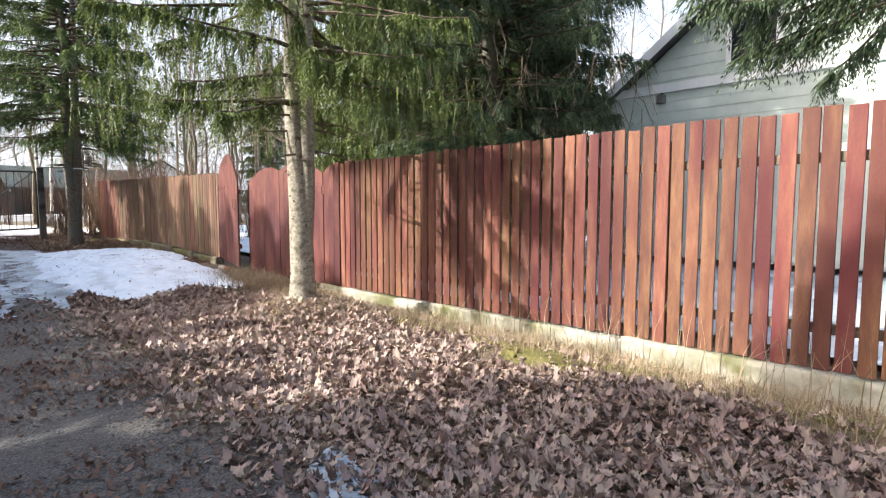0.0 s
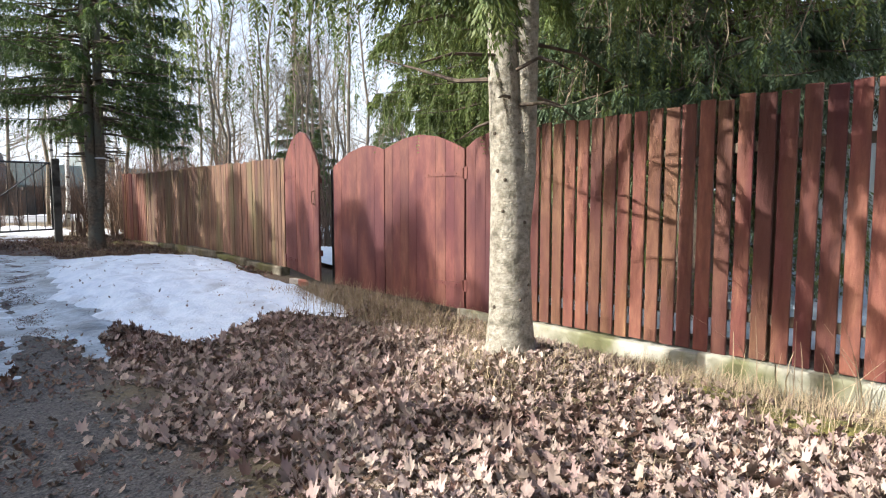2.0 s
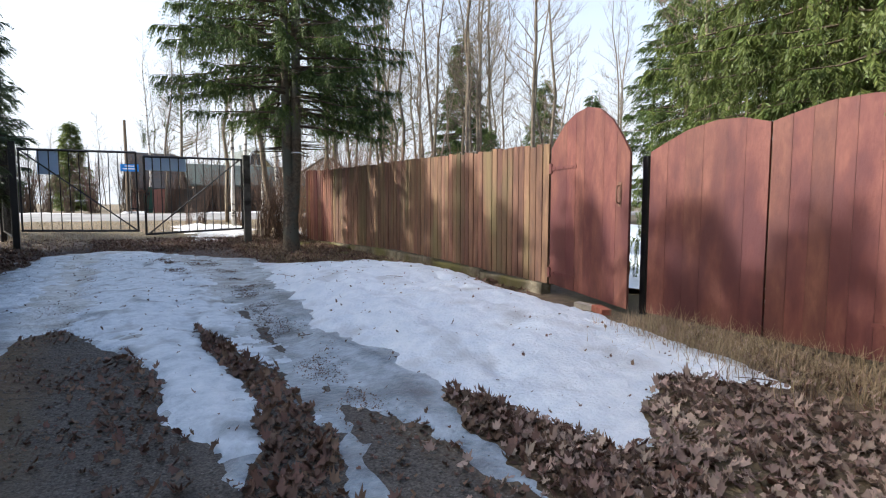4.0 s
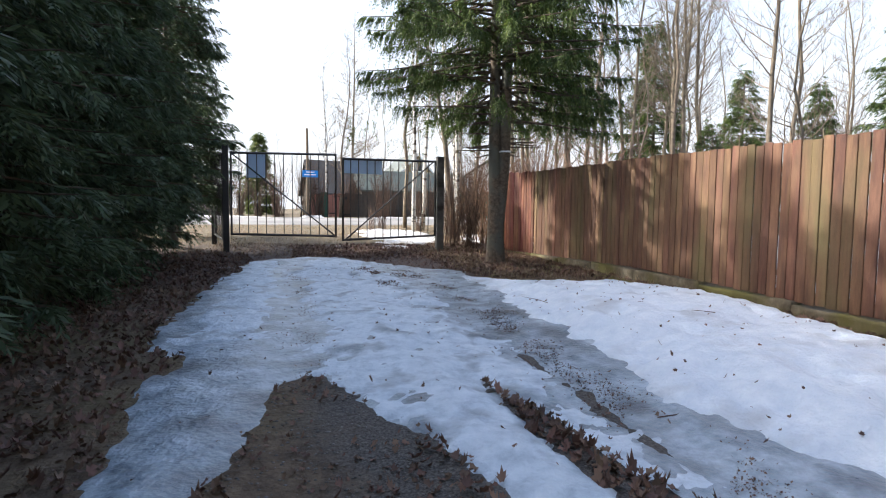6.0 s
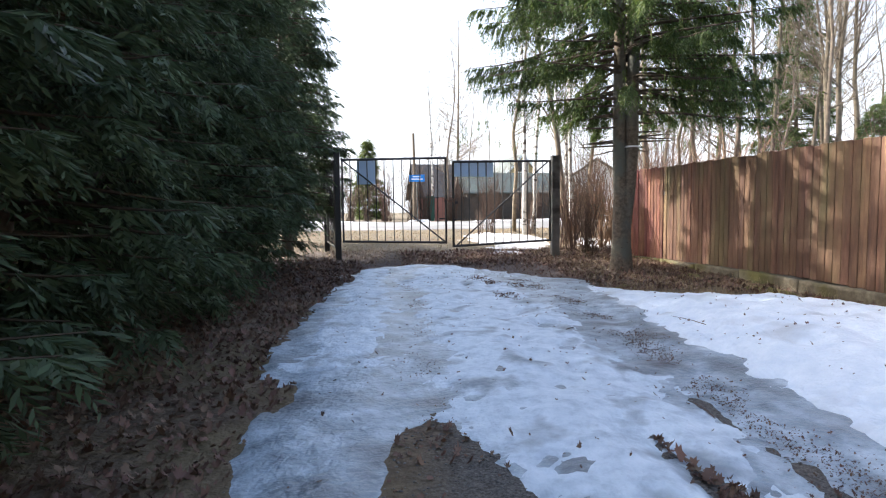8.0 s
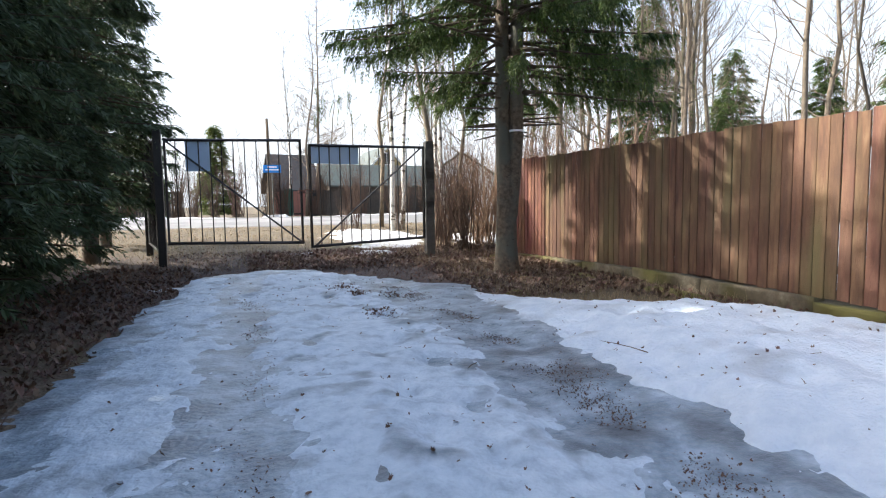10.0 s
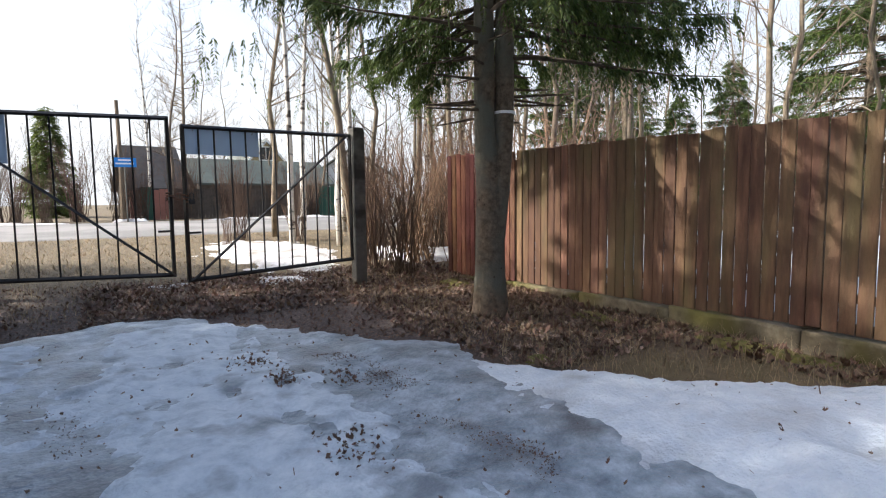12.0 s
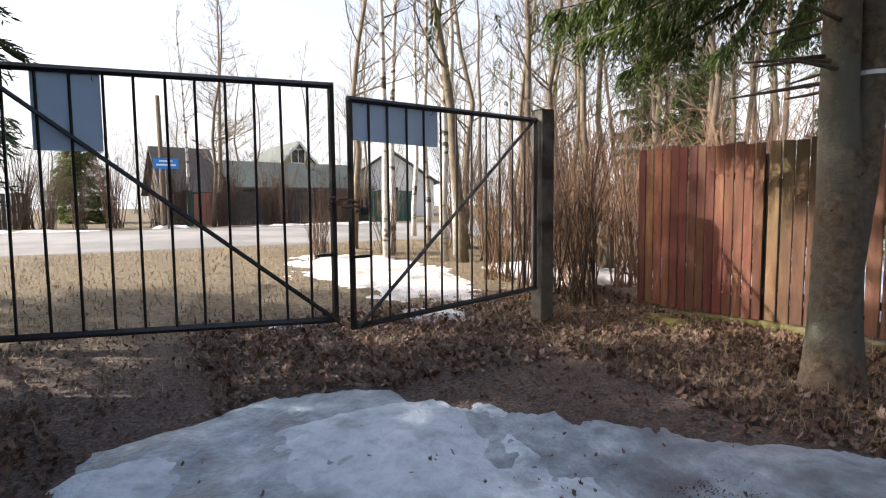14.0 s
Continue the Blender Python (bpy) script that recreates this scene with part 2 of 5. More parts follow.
def ground_material():
    """Bare earth, gravel track, brown winter grass by the road and leaf mould, in patches."""
    m = mat("earth_and_leaf_mould", [(0.06, 0.042, 0.028), (0.125, 0.088, 0.058), (0.2, 0.145, 0.095)], 9, 0.95, 0.9, 30, second=(0.15, 0.115, 0.06), s2=0.8, mix2=(0.45, 0.65), bdist=0.03)
    n, l = m.node_tree.nodes, m.node_tree.links
    b = n["Principled BSDF"]
    base = b.inputs["Base Color"].links[0].from_socket
    geo = n.new("ShaderNodeNewGeometry")
    sep = n.new("ShaderNodeSeparateXYZ")
    l.new(geo.outputs["Position"], sep.inputs[0])
    wob = n.new("ShaderNodeTexNoise")
    wob.inputs["Scale"].default_value, wob.inputs["Detail"].default_value = 1.6, 5
    l.new(geo.outputs["Position"], wob.inputs["Vector"])

    def math_node(op, a, c):
        k = n.new("ShaderNodeMath")
        k.operation = op
        for i, v in enumerate((a, c)):
            if isinstance(v, (int, float)):
                k.inputs[i].default_value = v
            else:
                l.new(v, k.inputs[i])
        return k.outputs[0]

    def blend(fac, color, under):
        mx = n.new("ShaderNodeMix")
        mx.data_type = "RGBA"
        l.new(fac, mx.inputs[0])
        l.new(under, mx.inputs[6])
        l.new(color, mx.inputs[7])
        return mx.outputs[2]

    def ramp(a, c, scale):
        t = n.new("ShaderNodeTexNoise")
        t.inputs["Scale"].default_value, t.inputs["Detail"].default_value = scale, 8
        l.new(geo.outputs["Position"], t.inputs["Vector"])
        r = n.new("ShaderNodeValToRGB")
        r.color_ramp.elements[0].position, r.color_ramp.elements[1].position = 0.35, 0.65
        r.color_ramp.elements[0].color, r.color_ramp.elements[1].color = (*a, 1), (*c, 1)
        l.new(t.outputs[0], r.inputs[0])
        return r.outputs[0]

    w = math_node("MULTIPLY", math_node("SUBTRACT", wob.outputs[0], 0.5), 1.6)
    # worn gravel track along the drive
    off = math_node("ABSOLUTE", math_node("ADD", math_node("ADD", sep.outputs[0], 2.6), math_node("MULTIPLY", w, 0.5)), 0.0)
    tr = n.new("ShaderNodeMapRange")
    tr.inputs[1].default_value, tr.inputs[2].default_value, tr.inputs[3].default_value, tr.inputs[4].default_value = 0.75, 1.15, 1.0, 0.0
    l.new(off, tr.inputs[0])
    col = blend(tr.outputs[0], ramp((0.05, 0.044, 0.039), (0.15, 0.134, 0.118), 75), base)
    # dark purplish gravel before the gate
    gw = n.new("ShaderNodeMapRange")
    gw.inputs[1].default_value, gw.inputs[2].default_value = -4.8, -3.4
    l.new(math_node("ADD", sep.outputs[1], w), gw.inputs[0])
    col = blend(gw.outputs[0], ramp((0.05, 0.036, 0.032), (0.16, 0.118, 0.1), 45), col)
    # brown grass between gate and road
    gr = n.new("ShaderNodeMapRange")
    gr.inputs[1].default_value, gr.inputs[2].default_value = 0.0, 2.0
    l.new(math_node("ADD", sep.outputs[1], w), gr.inputs[0])
    col = blend(gr.outputs[0], ramp((0.085, 0.066, 0.04), (0.19, 0.15, 0.095), 14), col)
    l.new(col, b.inputs["Base Color"])
    return m


M_ground = ground_material()


# ---- building helpers ----
def mesh_from(name, v, f, material, smooth=False):
    me = bpy.data.meshes.new(name)
    v = np.asarray(v, dtype=np.float32).reshape(-1, 3)
    if isinstance(f, np.ndarray):
        k = f.shape[1]
        me.vertices.add(len(v))
        me.vertices.foreach_set("co", v.ravel())
        me.loops.add(f.size)
        me.loops.foreach_set("vertex_index", f.astype(np.int32).ravel())
        me.polygons.add(len(f))
        me.polygons.foreach_set("loop_start", np.arange(0, f.size, k, dtype=np.int32))
        me.update(calc_edges=True)
        me.validate()
    else:
        me.from_pydata([tuple(float(c) for c in p) for p in v], [], f)
    me.materials.append(material)
    if smooth:
        me.polygons.foreach_set("use_smooth", [True] * len(me.polygons))
    return me


def add(name, me, parent=None, label=""):
    ob = new(name, me)
    if parent:
        ob.parent = parent
    if label:
        ob["label"] = label
    return ob


def empty(name, loc=(0, 0, 0), rz=0.0):
    ob = new(name)
    ob.matrix_basis = pose(*loc, 0, 0, rz)
    return ob


def chamfer_box(sx, sy, sz, c=0.006):
    """A box with cut edges, centred in x and y, standing on z = 0."""
    bm = bmesh.new()
    bmesh.ops.create_cube(bm, size=1)
    for v in bm.verts:
        v.co = Vector((v.co.x * sx, v.co.y * sy, (v.co.z + 0.5) * sz))
    bmesh.ops.bevel(bm, geom=list(bm.edges), offset=c, segments=1, affect="EDGES")
    v = [tuple(p.co) for p in bm.verts]
    f = [[p.index for p in q.verts] for q in bm.faces]
    bm.free()
    return v, f


def box_mesh(name, sx, sy, sz, material, c=0.006):
    v, f = chamfer_box(sx, sy, sz, c)
    return mesh_from(name, v, f, material)


def tube(points, radii, sides=6, wob=0.0, rng=None, cap=True):
    """Vertices and faces of a tapered limb along points."""
    pts = [Vector(p) for p in points]
    v, f = [], []
    side = None
    for i, p in enumerate(pts):
        d = (pts[min(i + 1, len(pts) - 1)] - pts[max(i - 1, 0)]).normalized()
        a = d.cross(Vector((0.31, 0.95, 0.05)) if abs(d.y) < 0.9 else Vector((1, 0, 0))).normalized()
        c = d.cross(a)
        for k in range(sides):
            w = 2 * math.pi * k / sides
            r = radii[i] * (1 + (rng.uniform(-wob, wob) if rng else 0))
            v.append(tuple(p + (a * math.cos(w) + c * math.sin(w)) * r))
    for i in range(len(pts) - 1):
        for k in range(sides):
            q = (k + 1) % sides
            f.append([i * sides + k, i * sides + q, (i + 1) * sides + q, (i + 1) * sides + k])
    if cap:
        f.append([len(v) - sides + k for k in range(sides)])
        f.append(list(reversed(range(sides))))
    return v, f


def join(parts):
    v, f = [], []
    for pv, pf in parts:
        o = len(v)
        v.extend(pv)
        f.extend([[i + o for i in q] for q in pf])
    return v, f


def lerp_table(table, y):
    return float(np.interp(y, [p[0] for p in table], [p[1] for p in table]))


GY = [(-60, -0.1), (-24, -0.05), (-19, -0.05), (-17, -0.08), (-14.5, -0.13), (-11, -0.08), (-8, -0.04), (-5, -0.08), (-2.6, -0.07), (-1, 0.0), (0.8, 0.14), (4, 0.28), (8.5, 0.46), (18, 0.6), (60, 0.9)]
VERGE = [(-30, -0.2), (-18, -0.17), (-16, -0.15), (-14.4, -0.06), (-12, -0.02), (-10, -0.03), (-8, 0.0), (-5, 0.03), (-2, 0.04), (0, 0.02), (3, 0.0)]


def gz(x, y):
    """Height of the ground."""
    z = lerp_table(GY, y)
    if -30 < y < 3:
        k = min(max((x - 0.7) / 1.1, 0), 1)
        z += lerp_table(VERGE, y) * k * k * (3 - 2 * k)
        k = min(max((-4.6 - x) / 1.2, 0), 1)
        z += 0.07 * k
    z += 0.15 * math.exp(-((x - 0.42) ** 2 + (y + 16.4) ** 2) / 0.35)
    z += 0.1 * math.exp(-((x - 0.43) ** 2 + (y + 2.79) ** 2) / 0.5)
    z += 0.035 * (noise.noise((x * 0.8, y * 0.8, 3.3)) + 0.5 * noise.noise((x * 2.6, y * 2.6, 8.1)))
    return z


# ---- ground ----
def axis(parts):
    out = []
    for a, b, s in parts:
        out += list(np.arange(a, b - 1e-6, s))
    return out + [parts[-1][1]]


gx = axis([(-400, -100, 60), (-100, -30, 12), (-30, -9, 2.0), (-9, 2.4, 0.14), (2.4, 12, 0.8), (12, 40, 4), (40, 120, 16), (120, 400, 70)])
gy = axis([(-200, -60, 35), (-60, -30, 5), (-30, 4, 0.14), (4, 20, 0.8), (20, 60, 4), (60, 160, 20), (160, 600, 110)])
gv = [(x, y, gz(x, y)) for y in gy for x in gx]
nx = len(gx)
gf = np.array([[j * nx + i, j * nx + i + 1, (j + 1) * nx + i + 1, (j + 1) * nx + i] for j in range(len(gy) - 1) for i in range(nx - 1)])
tagged(add("ground", mesh_from("ground", gv, gf, M_ground, True)), "brown earth with leaf mould, worn gravel and winter grass", "ground", kind="structure")


def sheet(name, material, x0, x1, y0, y1, step, depth, label, category, drop=0.02):
    """A thin uneven sheet on the ground where depth(x, y) is above zero."""
    xs, ys = np.arange(x0, x1, step), np.arange(y0, y1, step)
    d = np.array([[depth(x, y) for x in xs] for y in ys])
    idx, v, f = {}, [], []

    def vert(i, j):
        if (i, j) not in idx:
            idx[i, j] = len(v)
            x, y = xs[i], ys[j]
            v.append((x + 0.3 * step * noise.noise((x * 9, y * 9, 1)), y + 0.3 * step * noise.noise((x * 9, y * 9, 5)), gz(x, y) + max(d[j, i], -drop)))
        return idx[i, j]

    for j in range(len(ys) - 1):
        for i in range(len(xs) - 1):
            if max(d[j, i], d[j, i + 1], d[j + 1, i], d[j + 1, i + 1]) > 0:
                f.append([vert(i, j), vert(i + 1, j), vert(i + 1, j + 1), vert(i, j + 1)])
    ob = add(name, mesh_from(name, v, np.array(f), material, True))
    return tagged(ob, label, category, kind="stuff")


SNOW_L = [(-14.2, -0.95), (-13.6, -1.0), (-13.0, -1.15), (-12.1, -1.25), (-11.3, -1.42), (-10.4, -1.5), (-8.5, -1.25), (-7.2, -1.15), (-5.2, -1.02), (-4.4, -0.9), (-3.7, -0.75)]
SNOW_R = [(-14.2, 0.85), (-13.7, 0.9), (-13.05, 1.15), (-11.8, 1.27), (-9.4, 1.5), (-8.4, 1.7), (-7.5, 1.78), (-6.8, 1.7), (-6.0, 1.1), (-5.7, 0.75), (-4.9, 0.15), (-4.4, -0.2), (-3.7, -0.7)]
SNOW_B = [(-1.6, -11.9), (-1.25, -12.2), (-1.0, -13.15), (-0.9, -13.75), (-0.72, -13.8), (-0.3, -13.35), (0.3, -13.12), (0.62, -13.5), (0.8, -13.75), (1.1, -13.1), (1.4, -12.0)]
SNOW_H = [(-14.2, 0.012), (-13.4, 0.03), (-12.5, 0.08), (-11, 0.2), (-8, 0.23), (-6.5, 0.18), (-5, 0.07), (-3.7, 0.02)]


def snow_depth(x, y):
    if not -14.3 < y < -3.6:
        return -1
    n1 = noise.noise((x * 1.7, y * 1.7, 2)) * 0.16 + noise.noise((x * 6, y * 6, 2)) * 0.09 + noise.noise((x * 14, y * 14, 2)) * 0.03
    d = min(x - lerp_table(SNOW_L, y), lerp_table(SNOW_R, y) - x, 0.8 * (y - lerp_table(SNOW_B, x)))
    if y < -12.2:
        n1 *= 0.6
    d += n1
    if d <= 0:
        return -0.001 + 0.3 * d
    h = lerp_table(SNOW_H, y) * min(1, d / 0.75) ** 0.6
    h += 0.025 * noise.noise((x * 3, y * 3, 7)) * min(1, d / 0.3) + 0.02 * noise.noise((x * 9, y * 9, 7)) + 0.008 * noise.noise((x * 22, y * 22, 7))
    for px, py in FOOT:
        q = ((x - px) / 0.13) ** 2 + ((y - py) / 0.17) ** 2
        if q < 4:
            h -= 0.07 * math.exp(-q)
    return max(h, 0.004 * min(1, d / 0.05))


rf = random.Random(4)
FOOT = [(-1.12 + 0.12 * math.sin(i) + rf.uniform(-0.08, 0.08) + 0.02 * i, -11.6 + 0.6 * i) for i in range(11)] + [(rf.uniform(-0.8, 1.0), rf.uniform(-12.8, -6.0)) for i in range(20)]

ICE_L = [(-14.5, -4.2), (-10.5, -4.6), (-9.5, -4.6), (-7.8, -4.82), (-4.8, -4.9), (-3.05, -4.68), (-1.4, -4.42), (-1.05, -4.1), (-0.7, -3.0)]
ICE_R = [(-14.2, -1.6), (-13.8, -1.52), (-13.2, -1.42), (-12.6, -1.3), (-12.1, -1.15), (-10, -0.8), (-6, -0.5), (-4.5, -0.45), (-3.86, -0.6), (-3.2, -0.55), (-2.4, -1.2), (-1.82, -1.9), (-1.0, -2.35), (-0.7, -2.9)]
# bare ground inside the ice: its left and right limits along the drive
BARE = (([(-14.5, -5.2), (-12, -4.6), (-11, -4.1), (-10.5, -3.92), (-9.7, -3.82), (-9.4, -3.58)], [(-14.5, -2.7), (-13.3, -2.78), (-12.8, -2.72), (-12.2, -2.88), (-11.6, -2.82), (-10.8, -2.95), (-10.3, -3.22), (-9.7, -3.45), (-9.4, -3.6)]),
        ([(-14.5, -2.75), (-13.2, -2.6), (-12.6, -2.42), (-11.7, -2.42), (-10.6, -2.54), (-10, -2.44)], [(-14.5, -2.2), (-13.4, -2.3), (-12.9, -2.13), (-12.4, -2.2), (-11.7, -2.1), (-10.6, -2.3), (-10, -2.46)]),
        ([(-14.5, -2.1), (-13.6, -2.1), (-13.0, -2.04), (-12.6, -1.93)], [(-14.5, -1.45), (-13.45, -1.62), (-12.95, -1.68), (-12.6, -1.94)]))


def rut_x(y):
    """Where the dirty wheel rut beside the snow bank runs."""
    return lerp_table([(-12, -1.85), (-8.5, -1.7), (-7.7, -1.55), (-6, -1.4), (-5, -1.42), (-3.6, -1.5), (-2, -1.9)], y)


def ice_depth(x, y):
    if not -14.3 < y < -0.65:
        return -1
    n1 = noise.noise((x * 1.3, y * 1.3, 12)) * 0.22 + noise.noise((x * 4.5, y * 4.5, 12)) * 0.17 + noise.noise((x * 12, y * 12, 2)) * 0.08
    d = min(x - lerp_table(ICE_L, y), lerp_table(ICE_R, y) - x, -0.72 - y, y + 13.95)
    if y < -9.3:
        n1 *= 0.55
        for lo, hi in BARE:
            d = min(d, max(lerp_table(lo, y) - x, x - lerp_table(hi, y)))
    d += n1
    if d <= 0:
        return -0.001 + 0.2 * d
    h = 0.03 * min(1, d / 0.25) + 0.02 * noise.noise((x * 2.2, y * 1.6, 31)) + 0.01 * noise.noise((x * 9, y * 7, 31)) + 0.004 * noise.noise((x * 24, y * 24, 3))
    for c, w, dep in ((-3.6, 0.24, 0.035), (rut_x(y), 0.22, 0.05), (rut_x(y) - 0.36, 0.14, 0.02)):
        h -= dep * math.exp(-((x - c) / w) ** 2) * (0.6 + 0.5 * noise.noise((x * 5, y * 5, 9)))
    for px, py in STEPS:
        q = ((x - px) / 0.1) ** 2 + ((y - py) / 0.15) ** 2
        if q < 4:
            h -= 0.04 * math.exp(-q)
    return max(h, 0.003 * min(1, d / 0.05))


STEPS = [(-2.45 + rf.uniform(-0.4, 0.4), -10.4 + 0.34 * i) for i in range(26)]


def packed_depth(x, y):
    if not -12.9 < y < -1.3:
        return -1
    c = -2.62
    w = 0.62 + 0.25 * noise.noise((y * 0.7, 4, 0)) - 0.16 * max(0, -10.5 - y)
    d = max(w - abs(x - c), 0.32 + 0.2 * noise.noise((y * 0.9, 9, 0)) - abs(x + 4.25) if y > -8.5 else -1, 0.25 - abs(x + 3.2) + 0.3 * noise.noise((y * 0.8, 2, 5)))
    d += noise.noise((x * 1.8, y * 1.3, 52)) * 0.28 + noise.noise((x * 5, y * 4, 52)) * 0.26 + noise.noise((x * 15, y * 12, 52)) * 0.16
    for px, py in STEPS:
        d -= 0.5 * math.exp(-(((x - px) / 0.09) ** 2 + ((y - py) / 0.14) ** 2))
    b = ice_depth(x, y)
    if b <= 0:
        return b
    if d <= 0:
        return b - 0.0015 + 0.1 * d
    return b + 0.02 * min(1, d / 0.3) + 0.007 * noise.noise((x * 8, y * 8, 6)) * min(1, d / 0.1)


sheet("ice_sheet", M_ice, -5.4, 0.1, -14.3, -0.6, 0.055, ice_depth, "grey refrozen ice over the drive, tinted blue for shade, rutted and trodden", "ice")
sheet("packed_snow", M_packed, -5.0, -1.3, -12.9, -1.3, 0.04, packed_depth, "thin trodden snow crust over the ice between the ruts", "snow")
sheet("snow_bank", M_snow, -1.8, 1.87, -14.3, -3.6, 0.045, snow_depth, "white granular melting snow bank beside the wooden fence", "snow")


def patch_depth(cx, cy, rx, ry, seed, h=0.06):
    def depth(x, y):
        d = 1 - math.hypot((x - cx) / rx, (y - cy) / ry) + 0.5 * noise.noise((x * 1.6, y * 1.6, seed)) + 0.25 * noise.noise((x * 6, y * 6, seed))
        return h * min(1, d * 2) + 0.012 * noise.noise((x * 7, y * 7, 3)) if d > 0 else -0.001 + 0.15 * d
    return depth


for cx, cy, rx, ry, h in ((-0.35, 4.0, 1.15, 2.3, 0.08), (-0.9, 0.85, 0.5, 0.35, 0.04), (-2.55, 1.1, 0.42, 0.14, 0.03), (2.4, 2.3, 1.0, 1.5, 0.1), (-4.6, -2.1, 0.35, 0.15, 0.03), (-9.5, 18.3, 5, 0.35, 0.12), (-2.2, 18.9, 0.8, 0.4, 0.12), (4, 18.8, 3.5, 0.25, 0.1)):
    sheet("snow_patch", M_patch, cx - rx * 1.6, cx + rx * 1.6, cy - ry * 1.6, cy + ry * 1.6, 0.07 if rx < 3 else 0.3, patch_depth(cx, cy, rx, ry, cx, h), "old dirty snow patch melting on brown grass", "snow")
sheet("ice_patch", M_ice, -2.1, -1.0, -20.9, -19.5, 0.05, patch_depth(-1.5, -20.2, 0.26, 0.42, 3, 0.012), "thin grey frozen puddle on the gravel track", "ice")
for cx, cy, rx, ry in ((10, -9, 7, 12), (9, -20, 6, 5)):
    sheet("yard_snow", M_snow, cx - rx, cx + rx, cy - ry, cy + ry, 0.5, lambda x, y: 0.1 if x > 2.6 else -1, "snow cover in the garden behind the fence", "snow")

# road beyond the gate, a low raised strip
rv, rfc = [], []
for i, x in enumerate(np.arange(-120, 121, 4.0)):
    for y, up in ((8.6, -0.05), (8.8, 0.03), (13, 0.09), (17.4, 0.03), (17.6, -0.05)):
        rv.append((x, y - 0.03 * x * 0, gz(0, y) + up))
for i in range(60):
    for k in range(4):
        rfc.append([i * 5 + k, (i + 1) * 5 + k, (i + 1) * 5 + k + 1, i * 5 + k + 1])
tagged(add("road", mesh_from("road", rv, [list(reversed(q)) for q in rfc], M_asphalt)), "grey worn asphalt road with soft verges", "road", kind="structure")

# ---- wooden fence ----
FX = 1.94
rb = random.Random(11)


def board_mesh(name, w, t, h, material, top=0.0, c=0.004):
    """An upright plank, its foot at the origin; top: how much its upper end is cut aslant."""
    v, f = chamfer_box(t, w, h, c)
    v = [(x, y, z + (top * y / w if z > h * 0.5 else 0)) for x, y, z in v]
    return mesh_from(name, v, f, material)


def fence_run(name, label, p0, p1, z0, z1, top0, top1, pitch, width, material, rails=True, seed=1, mats=None):
    """Boards side by side from p0 to p1 on two rails with posts behind; feet z0..z1, tops top0..top1."""
    r = random.Random(seed)
    p0, p1 = Vector((*p0, 0)), Vector((*p1, 0))
    d = p1 - p0
    n = max(1, round(d.length / pitch))
    rz = math.degrees(math.atan2(d.y, d.x)) - 90
    th = tagged(empty(name, (p0.x, p0.y, 0), rz), label, "fence")
    shapes = {}
    for i in range(n):
        k = (i + 0.5) / n
        zb, zt = z0 + (z1 - z0) * k, top0 + (top1 - top0) * k
        h = round((zt - zb + r.uniform(-0.012, 0.012)) / 0.02) * 0.02
        wd = round(width * r.uniform(0.95, 1.03) / 0.004) * 0.004
        key = (h, wd)
        if key not in shapes:
            shapes[key] = board_mesh("board", wd, 0.022, h, material, r.uniform(-0.01, 0.01))
        b = add("board", shapes[key], th)
        b.matrix_basis = pose(r.uniform(-0.004, 0.004), d.length * k, zb + r.uniform(-0.008, 0.008), r.uniform(-0.22, 0.22), 0, r.uniform(-1.0, 1.0))
    for frac in (0.14, 0.80):
        if rails:
            hz = z0 + (top0 - z0) * frac
            v, f = chamfer_box(0.045, d.length, 0.075, 0.004)
            v = [(x + 0.04, y + d.length / 2, z + hz + (y / d.length + 0.5) * (z1 - z0)) for x, y, z in v]
            add("rail", mesh_from("rail", v, f, M_rawwood), th)
    np_ = max(2, int(d.length / 2.6) + 1)
    for i in range(np_):
        k = i / (np_ - 1)
        b = add("post", box_mesh("post", 0.07, 0.07, top0 - z0 - 0.1, M_rawwood), th)
        b.matrix_basis = pose(0.1, 0.04 + (d.length - 0.08) * k, z0 + (z1 - z0) * k - 0.02)
    return th


def plinth(name, label, p0, p1, zb, zt0, zt1, material, thick=0.16, pieces=4, seed=2):
    """A low concrete strip footing, cast in lengths with rough edges."""
    r = random.Random(seed)
    p0, p1 = Vector((*p0, 0)), Vector((*p1, 0))
    d = p1 - p0
    rz = math.degrees(math.atan2(d.y, d.x)) - 90
    th = tagged(empty(name, (p0.x, p0.y, 0), rz), label, "footing")
    ln = d.length / pieces
    for i in range(pieces):
        k = (i + 0.5) / pieces
        bm = bmesh.new()
        bmesh.ops.create_cube(bm, size=1)
        top = zt0 + (zt1 - zt0) * k
        for v in bm.verts:
            v.co = Vector((v.co.x * thick, v.co.y * (ln - 0.006), zb + (v.co.z + 0.5) * (top - zb)))
        bmesh.ops.subdivide_edges(bm, edges=list(bm.edges), cuts=9, use_grid_fill=True)
        for v in bm.verts:
            q = v.co + Vector((i * 7, seed, 0))
            s = 0.012 if v.co.z > top - 0.05 else 0.016
            v.co.x += s * noise.noise(q * 5) + 0.006 * noise.noise(q * 17)
            v.co.z += (0.014 * noise.noise(q * 4 + Vector((9, 0, 0)))) if v.co.z > zb + 0.02 else 0
        vv = [tuple(v.co) for v in bm.verts]
        ff = [[v.index for v in f.verts] for f in bm.faces]
        bm.free()
        ob = add("concrete_block", mesh_from("concrete_block", vv, ff, material, True), th)
        ob.matrix_basis = pose(0, ln * (i + 0.5), 0)
    return th


